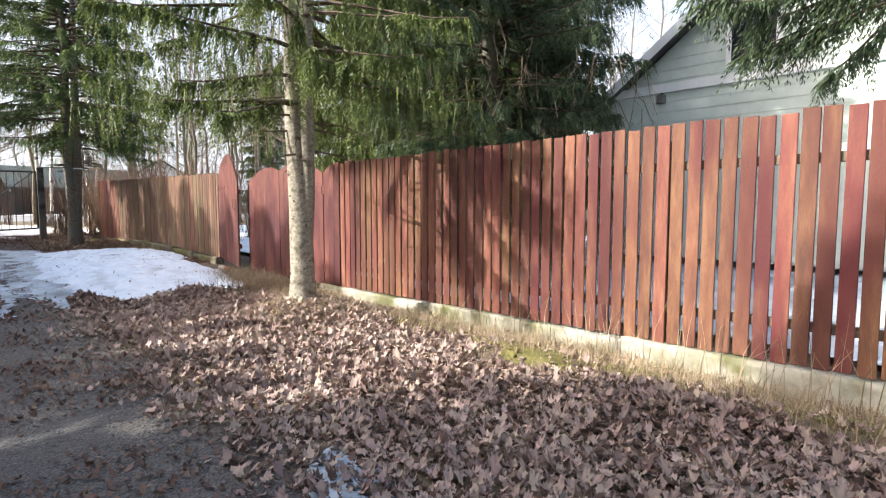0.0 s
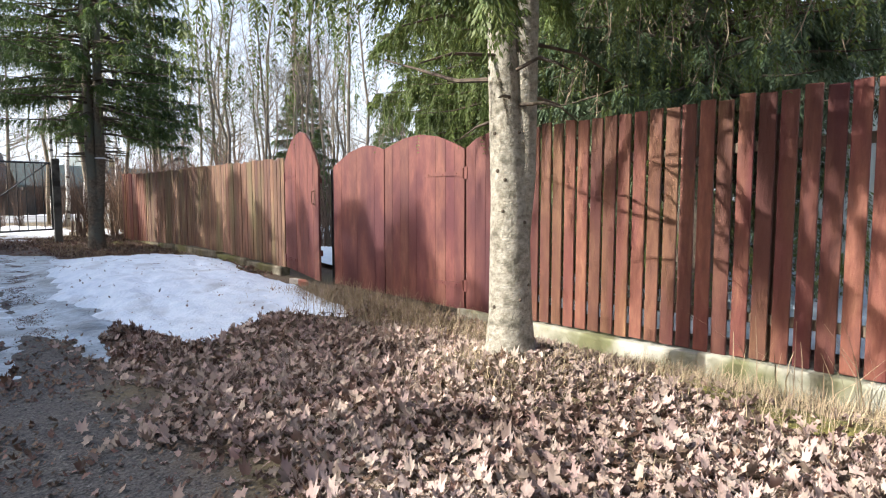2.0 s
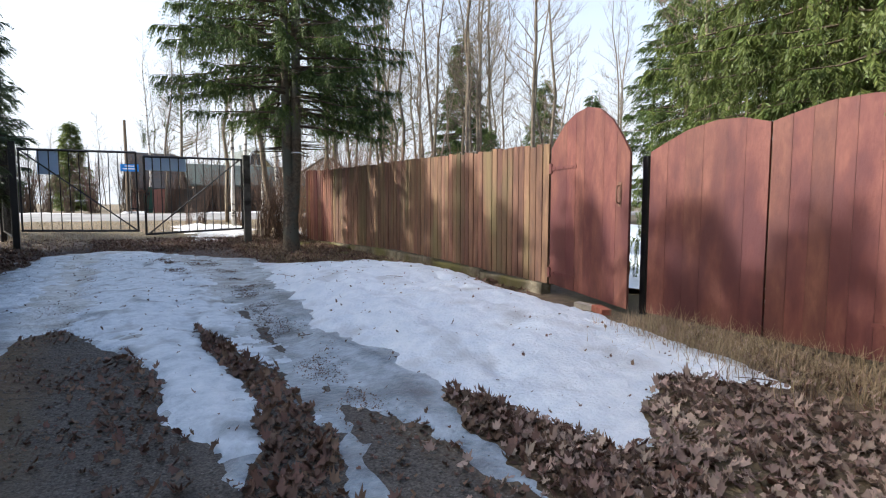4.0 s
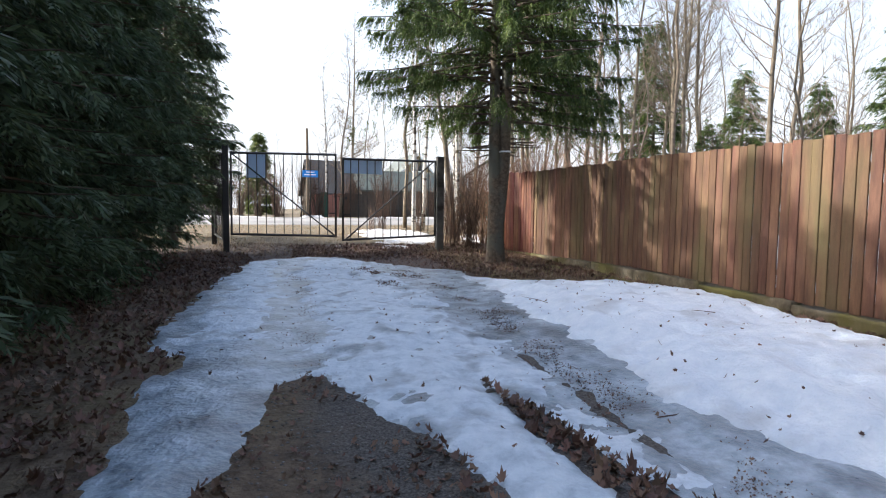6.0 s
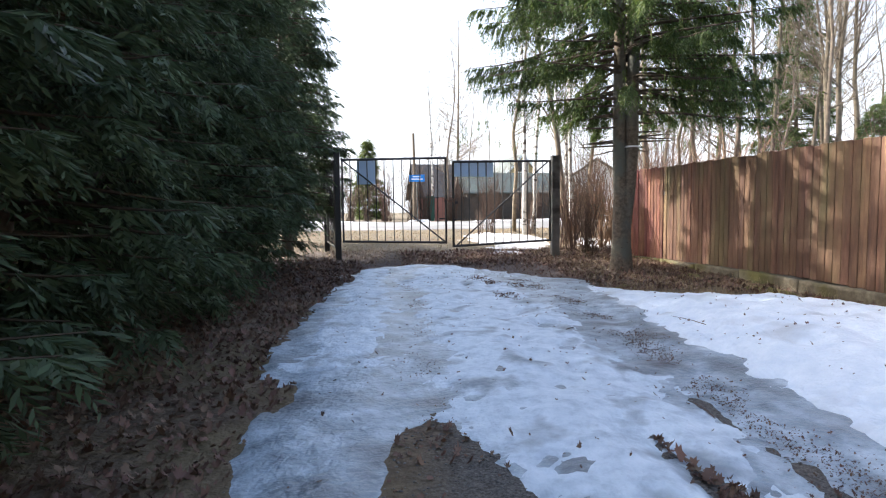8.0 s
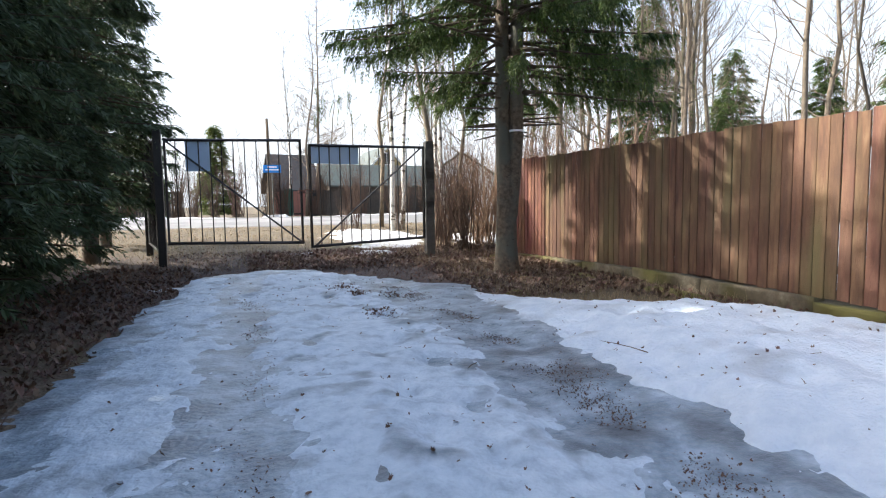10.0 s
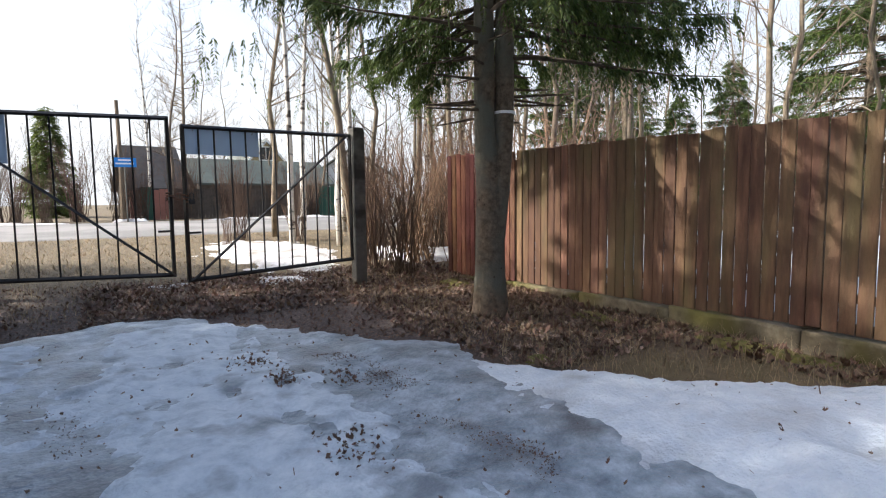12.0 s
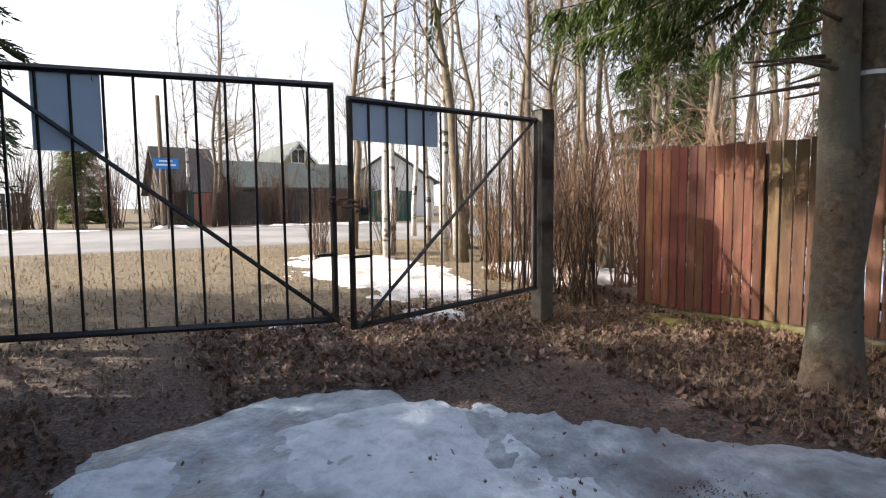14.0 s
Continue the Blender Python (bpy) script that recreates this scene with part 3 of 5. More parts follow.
fence_run("wooden_fence", "brick-red painted board fence with narrow gaps on concrete", (FX, -27.9), (FX, -14.86), 0.08, -0.06, 2.0, 1.89, 0.1385, 0.113, M_paint, seed=3)
plinth("concrete_footing", "pale mossy concrete strip footing under the red fence", (FX + 0.01, -27.9), (FX + 0.01, -14.3), -0.45, 0.065, -0.08, M_concrete, pieces=5)
fence_run("wooden_fence", "weathered brown-red board fence with green algae", (FX, -9.94), (FX, -5.415), 0.05, 0.185, 1.93, 2.01, 0.131, 0.122, M_paint_old, seed=5)
fence_run("wooden_fence", "weathered brown board fence with thin gaps between boards", (FX, -5.415), (FX, -1.42), 0.185, 0.11, 2.01, 2.05, 0.131, 0.122, M_paint_old, seed=6)
plinth("concrete_footing", "dark mossy concrete footing under the brown fence", (FX + 0.01, -9.9), (FX + 0.01, -5.42), -0.35, 0.035, 0.17, M_concrete_old, pieces=3, seed=6)
plinth("concrete_footing", "dark mossy concrete footing under the brown fence", (FX + 0.01, -5.41), (FX + 0.01, -1.4), -0.3, 0.17, 0.1, M_concrete_old, pieces=3, seed=7)
fence_run("wooden_fence", "short end run of weathered brown board fence", (FX, -1.39), (1.66, 0.05), 0.11, 0.11, 2.05, 2.09, 0.104, 0.095, M_paint, seed=7)
plinth("concrete_footing", "mossy concrete footing at the fence corner", (FX + 0.01, -1.38), (1.67, 0.03), -0.3, 0.1, 0.1, M_concrete_old, pieces=1, seed=8)


def curved_leaf(name, label, hinge, end, z0, tops, pitch, material, straps=(), pull=None, thick=0.03, seed=1, strap_from=0.0):
    """A boarded gate leaf with a curved top: tops is a list of (share of the width, height)."""
    r = random.Random(seed)
    a, b = Vector((*hinge, 0)), Vector((*end, 0))
    d = b - a
    L = d.length
    rz = math.degrees(math.atan2(d.y, d.x)) - 90
    sg = -1 if d.y < 0 else 1
    th = tagged(empty(name, (a.x, a.y, 0), rz), label, "gate")
    n = max(3, round(L / pitch))
    edges = [0.0]
    for i in range(n):
        edges.append(edges[-1] + r.uniform(0.85, 1.15))
    edges = [e / edges[-1] for e in edges]
    for i in range(n):
        k0, k1 = edges[i], edges[i + 1]
        y0, y1 = L * k0 + 0.0015, L * k1 - 0.0015
        steps = 5
        v, f = [], []
        for x in (-thick / 2, thick / 2):
            for s in range(steps + 1):
                y = y0 + (y1 - y0) * s / steps
                v.append((x, y, z0[0] + (z0[1] - z0[0]) * y / L + r.uniform(-0.004, 0.004)))
            for s in range(steps + 1):
                y = y0 + (y1 - y0) * s / steps
                v.append((x, y, lerp_table(tops, y / L)))
        m = steps + 1
        for s in range(steps):
            f.append([s, s + 1, m + s + 1, m + s][::-1])
            f.append([2 * m + s, 2 * m + s + 1, 3 * m + s + 1, 3 * m + s])
            f.append([m + s, m + s + 1, 3 * m + s + 1, 3 * m + s][::-1])
            f.append([s, s + 1, 2 * m + s + 1, 2 * m + s])
        f.append([0, m, 3 * m, 2 * m][::-1])
        f.append([m - 1, 2 * m - 1, 4 * m - 1, 3 * m - 1])
        ob = add("plank", mesh_from("plank", v, f, material), th)
        ob.matrix_basis = pose(r.uniform(-0.002, 0.002), 0, 0)
    for z in (0.35, 1.45):
        v, f = chamfer_box(0.05, L - 0.1, 0.09)
        ob = add("ledge", mesh_from("ledge", v, f, material), th)
        ob.matrix_basis = pose(0.045 * sg, L / 2, z)
    for z, ln, at in straps:
        v, f = strap(ln)
        st = add("hinge_strap", mesh_from("hinge_strap", [(x * sg, y, q) for x, y, q in v], f, material), th, "long painted iron hinge strap")
        st.matrix_basis = pose(-0.021 * sg, at, z)
    if pull:
        v, f = join([tube([(0, 0, 0), (-0.045, 0, 0.01), (-0.05, 0, 0.1), (-0.045, 0, 0.19), (0, 0, 0.2)], [0.009] * 5, 6), box_at(0.004, 0.05, 0.27, (-0.002, 0, -0.035))])
        ob = add("pull_handle", mesh_from("pull_handle", [(x * sg, y, q) for x, y, q in v], f, M_rust), th, "rusty iron pull handle")
        ob.matrix_basis = pose(-0.02 * sg, *pull)
    return th


def box_at(sx, sy, sz, at, c=0.002):
    v, f = chamfer_box(sx, sy, sz, c)
    return [(x + at[0], y + at[1], z + at[2]) for x, y, z in v], f


def strap(ln):
    """A tapering strap with bolt heads and a knuckle plate; it starts at y = 0."""
    s = 1 if ln > 0 else -1
    parts = [([(0.004 * a, ln * b, (0.026 - 0.008 * b) * c) for a in (-1, 1) for b in (0, 1) for c in (-1, 1)], [[0, 1, 3, 2], [4, 6, 7, 5], [0, 2, 6, 4], [1, 5, 7, 3], [0, 4, 5, 1], [2, 3, 7, 6]])]
    parts.append(box_at(0.008, 0.05, 0.14, (0, -0.05 * s, -0.07)))
    parts.append(tube([(-0.006, -0.012 * s, -0.06), (-0.006, -0.012 * s, 0.06)], [0.012, 0.012], 8))
    for k in (0.15, 0.5, 0.88):
        parts.append(tube([(-0.012, ln * k, 0), (0.0, ln * k, 0)], [0.008, 0.01], 6))
    return join(parts)


# arched wicket standing ajar, and a pair of scallop-topped leaves
arch = [(0, 1.86), (0.08, 1.98), (0.2, 2.14), (0.35, 2.25), (0.5, 2.29), (0.65, 2.24), (0.8, 2.08), (0.92, 1.86), (1, 1.68)]
curved_leaf("arched_wicket_gate", "dull red plank wicket gate with arched top, ajar", (FX, -9.99), (1.73, -11.48), (0.07, -0.02), arch, 0.19, M_gatered, straps=((1.60, 0.52, 0.04), (0.22, 0.52, 0.04)), pull=(1.36, 1.14), seed=4)
post = add("gate_post", box_mesh("gate_post", 0.07, 0.07, 1.76, M_iron))
post.matrix_basis = pose(FX + 0.04, -11.49, -0.1)
tagged(post, "dark steel gate post beside the arched wicket", "post")
l1 = [(0, 1.69), (0.12, 1.76), (0.35, 1.88), (0.6, 1.94), (0.8, 1.93), (1, 1.86)]
l2 = [(0, 1.86), (0.12, 1.91), (0.3, 1.97), (0.5, 1.98), (0.7, 1.93), (0.88, 1.83), (1, 1.75)]
curved_leaf("plank_gate", "dull red plank gate leaf with a scalloped top edge", (FX - 0.01, -11.58), (FX, -12.84), (-0.06, -0.07), l1, 0.2, M_gatered, seed=9)
curved_leaf("plank_gate", "dull red plank gate leaf hinged beside the board fence", (FX, -12.855), (FX, -14.36), (-0.07, -0.08), l2, 0.17, M_gatered, straps=((1.48, -0.66, 1.48), (0.2, -0.66, 1.48)), seed=10)
curved_leaf("fence_end_panel", "red plank panel curving up to the board fence", (FX, -14.39), (FX, -14.84), (-0.08, -0.08), [(0, 1.76), (0.3, 1.84), (0.7, 1.89), (1, 1.91)], 0.13, M_gatered, seed=12)

for loc, rz, m, name, label in (((1.6, -10.98, 0.0), 12, M_brickgrey, "brick", "pale sand-lime brick lying by the wicket gate"), ((1.55, -11.27, -0.03), -20, M_brickred, "brick", "red clay brick lying by the wicket gate")):
    ob = add(name, box_mesh("brick", 0.12, 0.25, 0.075, m, 0.006))
    ob.matrix_basis = pose(loc[0], loc[1], gz(loc[0], loc[1]) - 0.005, 3, 2, rz)
    tagged(ob, label, "brick", "loose bricks")

# ---- steel drive gate ----


def steel_post(x, y, h, w, m, label):
    th = tagged(empty("steel_post", (x, y, gz(x, y) - 0.05)), label, "post")
    add("post_tube", box_mesh("post_tube", w, w, h + 0.05, m, 0.008), th)
    cp = add("post_cap", box_mesh("post_cap", w + 0.012, w + 0.012, 0.008, M_iron, 0.002), th)
    cp.matrix_basis = pose(0, 0, h + 0.05)
    return th


def bar_leaf(label, a, b, zb, zt, bars, brace, seed, name="steel_gate_leaf"):
    """A welded gate leaf: box frame, round bars, one brace. zb, zt: heights at both ends."""
    a, b = Vector((*a, 0)), Vector((*b, 0))
    d = b - a
    L = d.length
    th = tagged(empty(name, (a.x, a.y, 0), math.degrees(math.atan2(d.y, d.x))), label, "gate")

    def rod(n, p, q, r, sides=4):
        v, f = tube([p, q], [r, r], sides)
        return add(n, mesh_from(n, v, f, M_iron), th)

    rod("frame_stile", (0.02, 0, zb[0]), (0.02, 0, zt[0]), 0.026)
    rod("frame_stile", (L - 0.02, 0, zb[1]), (L - 0.02, 0, zt[1]), 0.026)
    rod("frame_rail", (0, 0, zb[0] + 0.015), (L, 0, zb[1] + 0.015), 0.026)
    rod("frame_rail", (0, 0, zt[0] - 0.015), (L, 0, zt[1] - 0.015), 0.026)
    r = random.Random(seed)
    for i in range(bars):
        k = (i + 1) / (bars + 1)
        x = L * k
        rod("bar", (x + r.uniform(-0.006, 0.006), 0, zb[0] + (zb[1] - zb[0]) * k), (x + r.uniform(-0.006, 0.006), 0, zt[0] + (zt[1] - zt[0]) * k), 0.011, 6)
    if brace:
        (k0, s0), (k1, s1) = brace
        rod("brace", (L * k0, -0.02, (zb, zt)[s0][0] * (1 - k0) + (zb, zt)[s0][1] * k0), (L * k1, -0.02, (zb, zt)[s1][0] * (1 - k1) + (zb, zt)[s1][1] * k1), 0.017)
    return th


steel_post(0.0, 0.0, 2.35, 0.18, M_greypost, "weathered grey square steel gate post")
steel_post(-5.03, 0.06, 2.42, 0.13, M_iron, "black square steel gate post")
steel_post(-5.43, 1.35, 2.4, 0.12, M_iron, "black square steel post behind the gate")
leaf_a = bar_leaf("black barred steel gate leaf, closed and chained", (-4.93, 0.03), (-2.6, -0.5), (0.5, 0.47), (2.37, 2.36), 11, ((0.0, 1), (1.0, 0)), 1)
leaf_b = bar_leaf("black barred steel gate leaf, slightly sagging, chained", (-2.47, -0.46), (-0.11, -0.03), (0.38, 0.46), (2.28, 2.33), 11, ((0.02, 0), (0.98, 1)), 2)
bar_leaf("narrow black barred steel wicket leaf, swung open", (-5.1, 0.16), (-5.41, 1.26), (0.36, 0.44), (2.36, 2.4), 7, ((0, 0), (1, 1)), 3, "steel_wicket_leaf")


def sign(parent_line, x0, x1, z0, z1, label):
    """A thin plate wired to the bars; parent_line: the leaf's two ends."""
    a, b = Vector((*parent_line[0], 0)), Vector((*parent_line[1], 0))
    d = (b - a).normalized()
    p = a + d * (x0 + x1) / 2
    th = tagged(empty("gate_sign", (p.x, p.y, z0), math.degrees(math.atan2(d.y, d.x))), label, "sign")
    ob = add("plate", box_mesh("plate", x1 - x0, 0.004, z1 - z0, M_sign, 0.001), th)
    ob.matrix_basis = pose(0, 0.018, 0)
    for sx in (-1, 1):
        w = add("wire_tie", mesh_from("wire_tie", *tube([(sx * (x1 - x0) * 0.4, 0.03, z1 - z0 - 0.06), (sx * (x1 - x0) * 0.4, -0.02, z1 - z0 - 0.05), (sx * (x1 - x0) * 0.4, -0.02, z1 - z0 - 0.03)], [0.003] * 3, 5), M_rust), th)
    return th


sign(((-4.93, 0.03), (-2.6, -0.5)), 0.36, 0.78, 1.8, 2.34, "pale blue sheet sign seen from the back, upright")
sign(((-2.47, -0.46), (-0.09, -0.02)), 0.05, 0.98, 1.94, 2.28, "pale blue sheet sign seen from the back, wide")

# chain, lock and latch between the leaves
ch = tagged(empty("chain_and_padlock", (-2.54, -0.52, 1.45)), "dark wound chain with a padlock round both gate leaves", "chain")
ra = random.Random(3)
for i in range(16):
    a = i / 16 * 2 * math.pi
    pts = [(0.13 * math.cos(a + s) + 0.01 * math.sin(3 * a), 0.06 * math.sin(a + s) - 0.02, -0.035 * (i % 3) + 0.02 * math.sin(2 * a + s)) for s in (0, 0.16, 0.32, 0.48)]
    add("chain_link", mesh_from("chain_link", *tube(pts, [0.011] * 4, 6), M_rust), ch)
pv, pf = join([box_at(0.07, 0.035, 0.06, (0.14, -0.09, -0.12), 0.008), tube([(0.12, -0.09, -0.06), (0.12, -0.09, 0.0), (0.14, -0.09, 0.02), (0.16, -0.09, 0.0), (0.16, -0.09, -0.06)], [0.006] * 5, 6)])
add("padlock", mesh_from("padlock", pv, pf, M_iron), ch, "black padlock")
for x, y, z in ((-2.69, -0.5, 1.0), (-2.37, -0.46, 0.97)):
    ob = add("latch_stop", box_mesh("latch_stop", 0.16, 0.03, 0.025, M_iron, 0.003))
    ob.matrix_basis = pose(x, y, z, 0, 0, 9)
    tagged(ob, "short black steel stop welded beside the gate stile", "latch")
ob = add("latch_stop", box_mesh("latch_stop", 0.12, 0.03, 0.03, M_iron, 0.003))
ob.matrix_basis = pose(-5.53, 1.33, 1.4, 0, 0, 9)
tagged(ob, "short black steel stop welded on the rear post", "latch")


# ---- spruces ----
def spray_batch(rng, base, direction, length, width_k=1.0, droop=0.5, per=9, size=0.13):
    """Flat twigs: at every base a short stem with paired side twigs, as thin diamonds. All arrays, one row a spray."""
    n = len(base)
    d = direction / np.linalg.norm(direction, axis=1, keepdims=True)
    side = np.cross(d, np.array([0, 0, 1.0]) + rng.normal(0, 0.25, (n, 3)))
    side /= np.linalg.norm(side, axis=1, keepdims=True) + 1e-9
    tris = []
    for k in range(per):
        s = (k + 0.6) / per
        at = base + d * (length * s)[:, None] - np.array([0, 0, 1.0]) * (droop * length * s * s)[:, None]
        for sg in (-1, 1):
            ang = rng.uniform(0.5, 0.95, n)
            w = d * np.cos(ang)[:, None] + side * (sg * np.sin(ang))[:, None]
            w[:, 2] -= droop * rng.uniform(0.3, 1.1, n)
            w /= np.linalg.norm(w, axis=1, keepdims=True)
            ln = size * rng.uniform(0.7, 1.25, n) * (1.1 - 0.55 * s)
            wd = ln * 0.11 * width_k
            up = np.cross(w, d)
            up /= np.linalg.norm(up, axis=1, keepdims=True) + 1e-9
            acr = np.cross(w, up) * np.cos(0.6) + up * np.sin(0.6) * rng.choice([-1, 1], n)[:, None]
            mid = at + w * (ln * 0.45)[:, None]
            tris.append(np.stack([at, mid + acr * wd[:, None], at + w * ln[:, None], mid - acr * wd[:, None]], 1))
    q = np.concatenate(tris, 0)
    return q.reshape(-1, 3)


def spruce_parts(seed, z0, z1, rmax, whorl=0.32, per_whorl=6, droop=0.35, size=0.15, dens=9.0, hang=0.5, rmin=0.25, per=7, prof=0.75, width_k=1.0, jitter=0.5):
    """Crown (needle twigs) and limbs of a spruce about the z axis."""
    rng = np.random.default_rng(seed)
    bases, dirs, lens, limbs = [], [], [], []
    z = z0
    while z < z1:
        k = (z - z0) / (z1 - z0)
        R = rmin + (rmax - rmin) * (1 - k) ** prof * min(1.0, 0.72 + 1.4 * k)
        for b in range(per_whorl):
            a = rng.uniform(0, 2 * np.pi)
            L = R * rng.uniform(0.7, 1.12)
            zz = z + rng.uniform(-1, 1) * jitter * whorl
            dz = droop * rng.uniform(0.6, 1.3) * (1 - 0.8 * k)
            u = np.array([np.cos(a), np.sin(a), 0])
            pts = [u * (L * s) + np.array([0, 0, zz + 0.12 * L * s - dz * L * s ** 1.5 + 0.3 * dz * L * s ** 4]) for s in np.linspace(0, 1, 6)]
            limbs.append((pts, 0.012 + 0.009 * L))
            m = max(4, int(dens * L))
            for s in np.sqrt(rng.uniform(0.05, 1, m)):
                i = min(int(s * 5), 4)
                p = pts[i] + (pts[i + 1] - pts[i]) * (s * 5 - i)
                t = pts[i + 1] - pts[i]
                t = t / np.linalg.norm(t)
                sd = np.cross(t, [0, 0, 1])
                w = t * rng.uniform(0.35, 1) + sd * rng.uniform(-1, 1) + np.array([0, 0, rng.uniform(-hang * 1.5, 0.15)])
                bases.append(p)
                dirs.append(w)
                lens.append(rng.uniform(0.22, 0.48) * (1.15 - 0.45 * s) * size / 0.15)
        z += whorl * (1 - 0.35 * k)
    q = spray_batch(rng, np.array(bases), np.array(dirs), np.array(lens), width_k, hang, per, size)
    f = np.arange(len(q)).reshape(-1, 4)
    lv, lf = join([tube(p, np.linspace(r, 0.004, 6), 4, cap=False) for p, r in limbs])
    return q, f, lv, lf


def trunk_shape(seed, segs, sides=14, flare=1.35):
    """A round trunk through (x, y, z, radius) points, with root flare and lumpy bark."""
    r = random.Random(seed)
    v, f = [], []
    for i, (x, y, z, rad) in enumerate(segs):
        for k in range(sides):
            a = 2 * math.pi * k / sides
            q = rad * (1 + 0.05 * noise.noise((math.cos(a) * 1.5, math.sin(a) * 1.5, z * 2.2 + seed)) + 0.03 * noise.noise((math.cos(a) * 5, math.sin(a) * 5, z * 7 + seed)))
            if i == 0:
                q *= flare * (1 + 0.12 * math.sin(a * 4 + seed))
            v.append((x + q * math.cos(a), y + q * math.sin(a), z))
    for i in range(len(segs) - 1):
        for k in range(sides):
            n = (k + 1) % sides
            f.append([i * sides + k, i * sides + n, (i + 1) * sides + n, (i + 1) * sides + k])
    f.append([len(v) - sides + k for k in range(sides)])
    return v, f


def dense(segs, step=0.12):
    out = []
    for a, b in zip(segs[:-1], segs[1:]):
        n = max(1, int((b[2] - a[2]) / step))
        for i in range(n):
            out.append(tuple(a[j] + (b[j] - a[j]) * i / n for j in range(4)))
    return out + [segs[-1]]


def strands(seed, crown, n, l0, l1, size, low=0.45):
    """Long thin shoots that hang straight down from the lower boughs, set with short needles."""
    rng = np.random.default_rng(seed)
    z0, z1, rmax = crown["z0"], crown["z1"], crown["rmax"]
    z = z0 + (z1 - z0) * low * rng.uniform(0, 1, n) ** 1.6
    k = (z - z0) / (z1 - z0)
    a = rng.uniform(0, 2 * np.pi, n)
    q = rmax * (1 - k) ** crown.get("prof", 0.75) * np.sqrt(rng.uniform(0.06, 1, n))
    base = np.stack([q * np.cos(a), q * np.sin(a), z - 0.22 * q], 1)
    way = np.stack([rng.normal(0, 0.12, n), rng.normal(0, 0.12, n), -np.ones(n)], 1)
    return spray_batch(rng, base, way, rng.uniform(l0, l1, n), 1.3, 0.0, 15, size)


def build_spruce(name, label, loc, trunks, bark, crown, needle, stubs=(), rz=0.0, knots=0, group="", hanging=None):
    th = tagged(empty(name, (loc[0], loc[1], loc[2]), rz), label, "tree", group)
    for i, s in enumerate(trunks):
        add("trunk", mesh_from("trunk", *trunk_shape(i + 1, dense(s) if s[-1][2] < 7 else s), bark, True), th)
    q, f, lv, lf = spruce_parts(**crown)
    add("bough_frame", mesh_from("bough_frame", lv, lf, M_twig), th)["kind"] = "stuff"
    add("crown", mesh_from("crown", q, f, needle), th)["kind"] = "stuff"
    if hanging:
        q = strands(crown["seed"] + 500, crown, *hanging)
        add("shoot_mass", mesh_from("shoot_mass", q, np.arange(len(q)).reshape(-1, 4), M_needle_olive), th, "long olive hanging shoots")["kind"] = "stuff"
    for p in stubs:
        add("dead_branch", mesh_from("dead_branch", *tube(p[0], p[1], 6), M_twig), th)
    r = random.Random(21)
    for i in range(knots):
        s = trunks[0]
        z = r.uniform(0.25, 1.6)
        a = r.uniform(0, 2 * math.pi)
        x = np.interp(z, [p[2] for p in s], [p[0] for p in s])
        y = np.interp(z, [p[2] for p in s], [p[1] for p in s])
        rad = np.interp(z, [p[2] for p in s], [p[3] for p in s])
        u = Vector((math.cos(a), math.sin(a), 0))
        c = Vector((x, y, z)) + u * (rad - 0.016)
        add("branch_scar", mesh_from("branch_scar", *tube([c, c + u * 0.02, c + u * r.uniform(0.02, 0.027)], [0.017, 0.011, 0.005], 7), M_twig), th)
    return th


# the twin-stemmed spruce by the red fence
sp1 = (0.45, -16.31, 0.0)
st = [([(0.02, 0.08, 1.98), (0.06, 0.6, 2.06), (0.1, 1.1, 2.24), (0.1, 1.6, 2.42)], [0.02, 0.016, 0.012, 0.006])]
rs = random.Random(8)
for i in range(14):
    a, z = rs.uniform(0, 6.28), rs.uniform(1.7, 2.6)
    u = Vector((math.cos(a), math.sin(a), 0))
    L = rs.uniform(0.3, 0.9)
    st.append(([u * 0.1 + Vector((0, 0, z)), u * (0.1 + L * 0.6) + Vector((0, 0, z - 0.03)), u * (0.1 + L) + Vector((0, 0, z - 0.2 * L))], [0.014, 0.01, 0.004]))
build_spruce("spruce_tree", "tall twin-stemmed spruce with pale sunlit trunk", sp1,
             [[(0, 0, -0.25, 0.2), (0, 0, 0.08, 0.175), (0.0, 0.0, 0.35, 0.148), (-0.01, 0.01, 1.2, 0.132), (-0.05, 0.05, 2.2, 0.1), (-0.05, 0.05, 4, 0.09), (-0.05, 0.05, 7.9, 0.06)],
              [(0.02, -0.02, 0.7, 0.07), (0.055, -0.05, 1.3, 0.09), (0.06, -0.055, 2.2, 0.09), (0.08, -0.07, 4, 0.08), (0.12, -0.1, 7.9, 0.05)]],
             M_bark_pale, dict(seed=5, z0=2.65, z1=8.6, rmax=2.4, whorl=0.34, per_whorl=6, droop=0.45, size=0.075, dens=42, hang=1.25, per=10, prof=0.9, width_k=1.2, jitter=0.9), M_needle_olive, st, knots=26, hanging=(800, 0.2, 0.6, 0.05, 0.2))

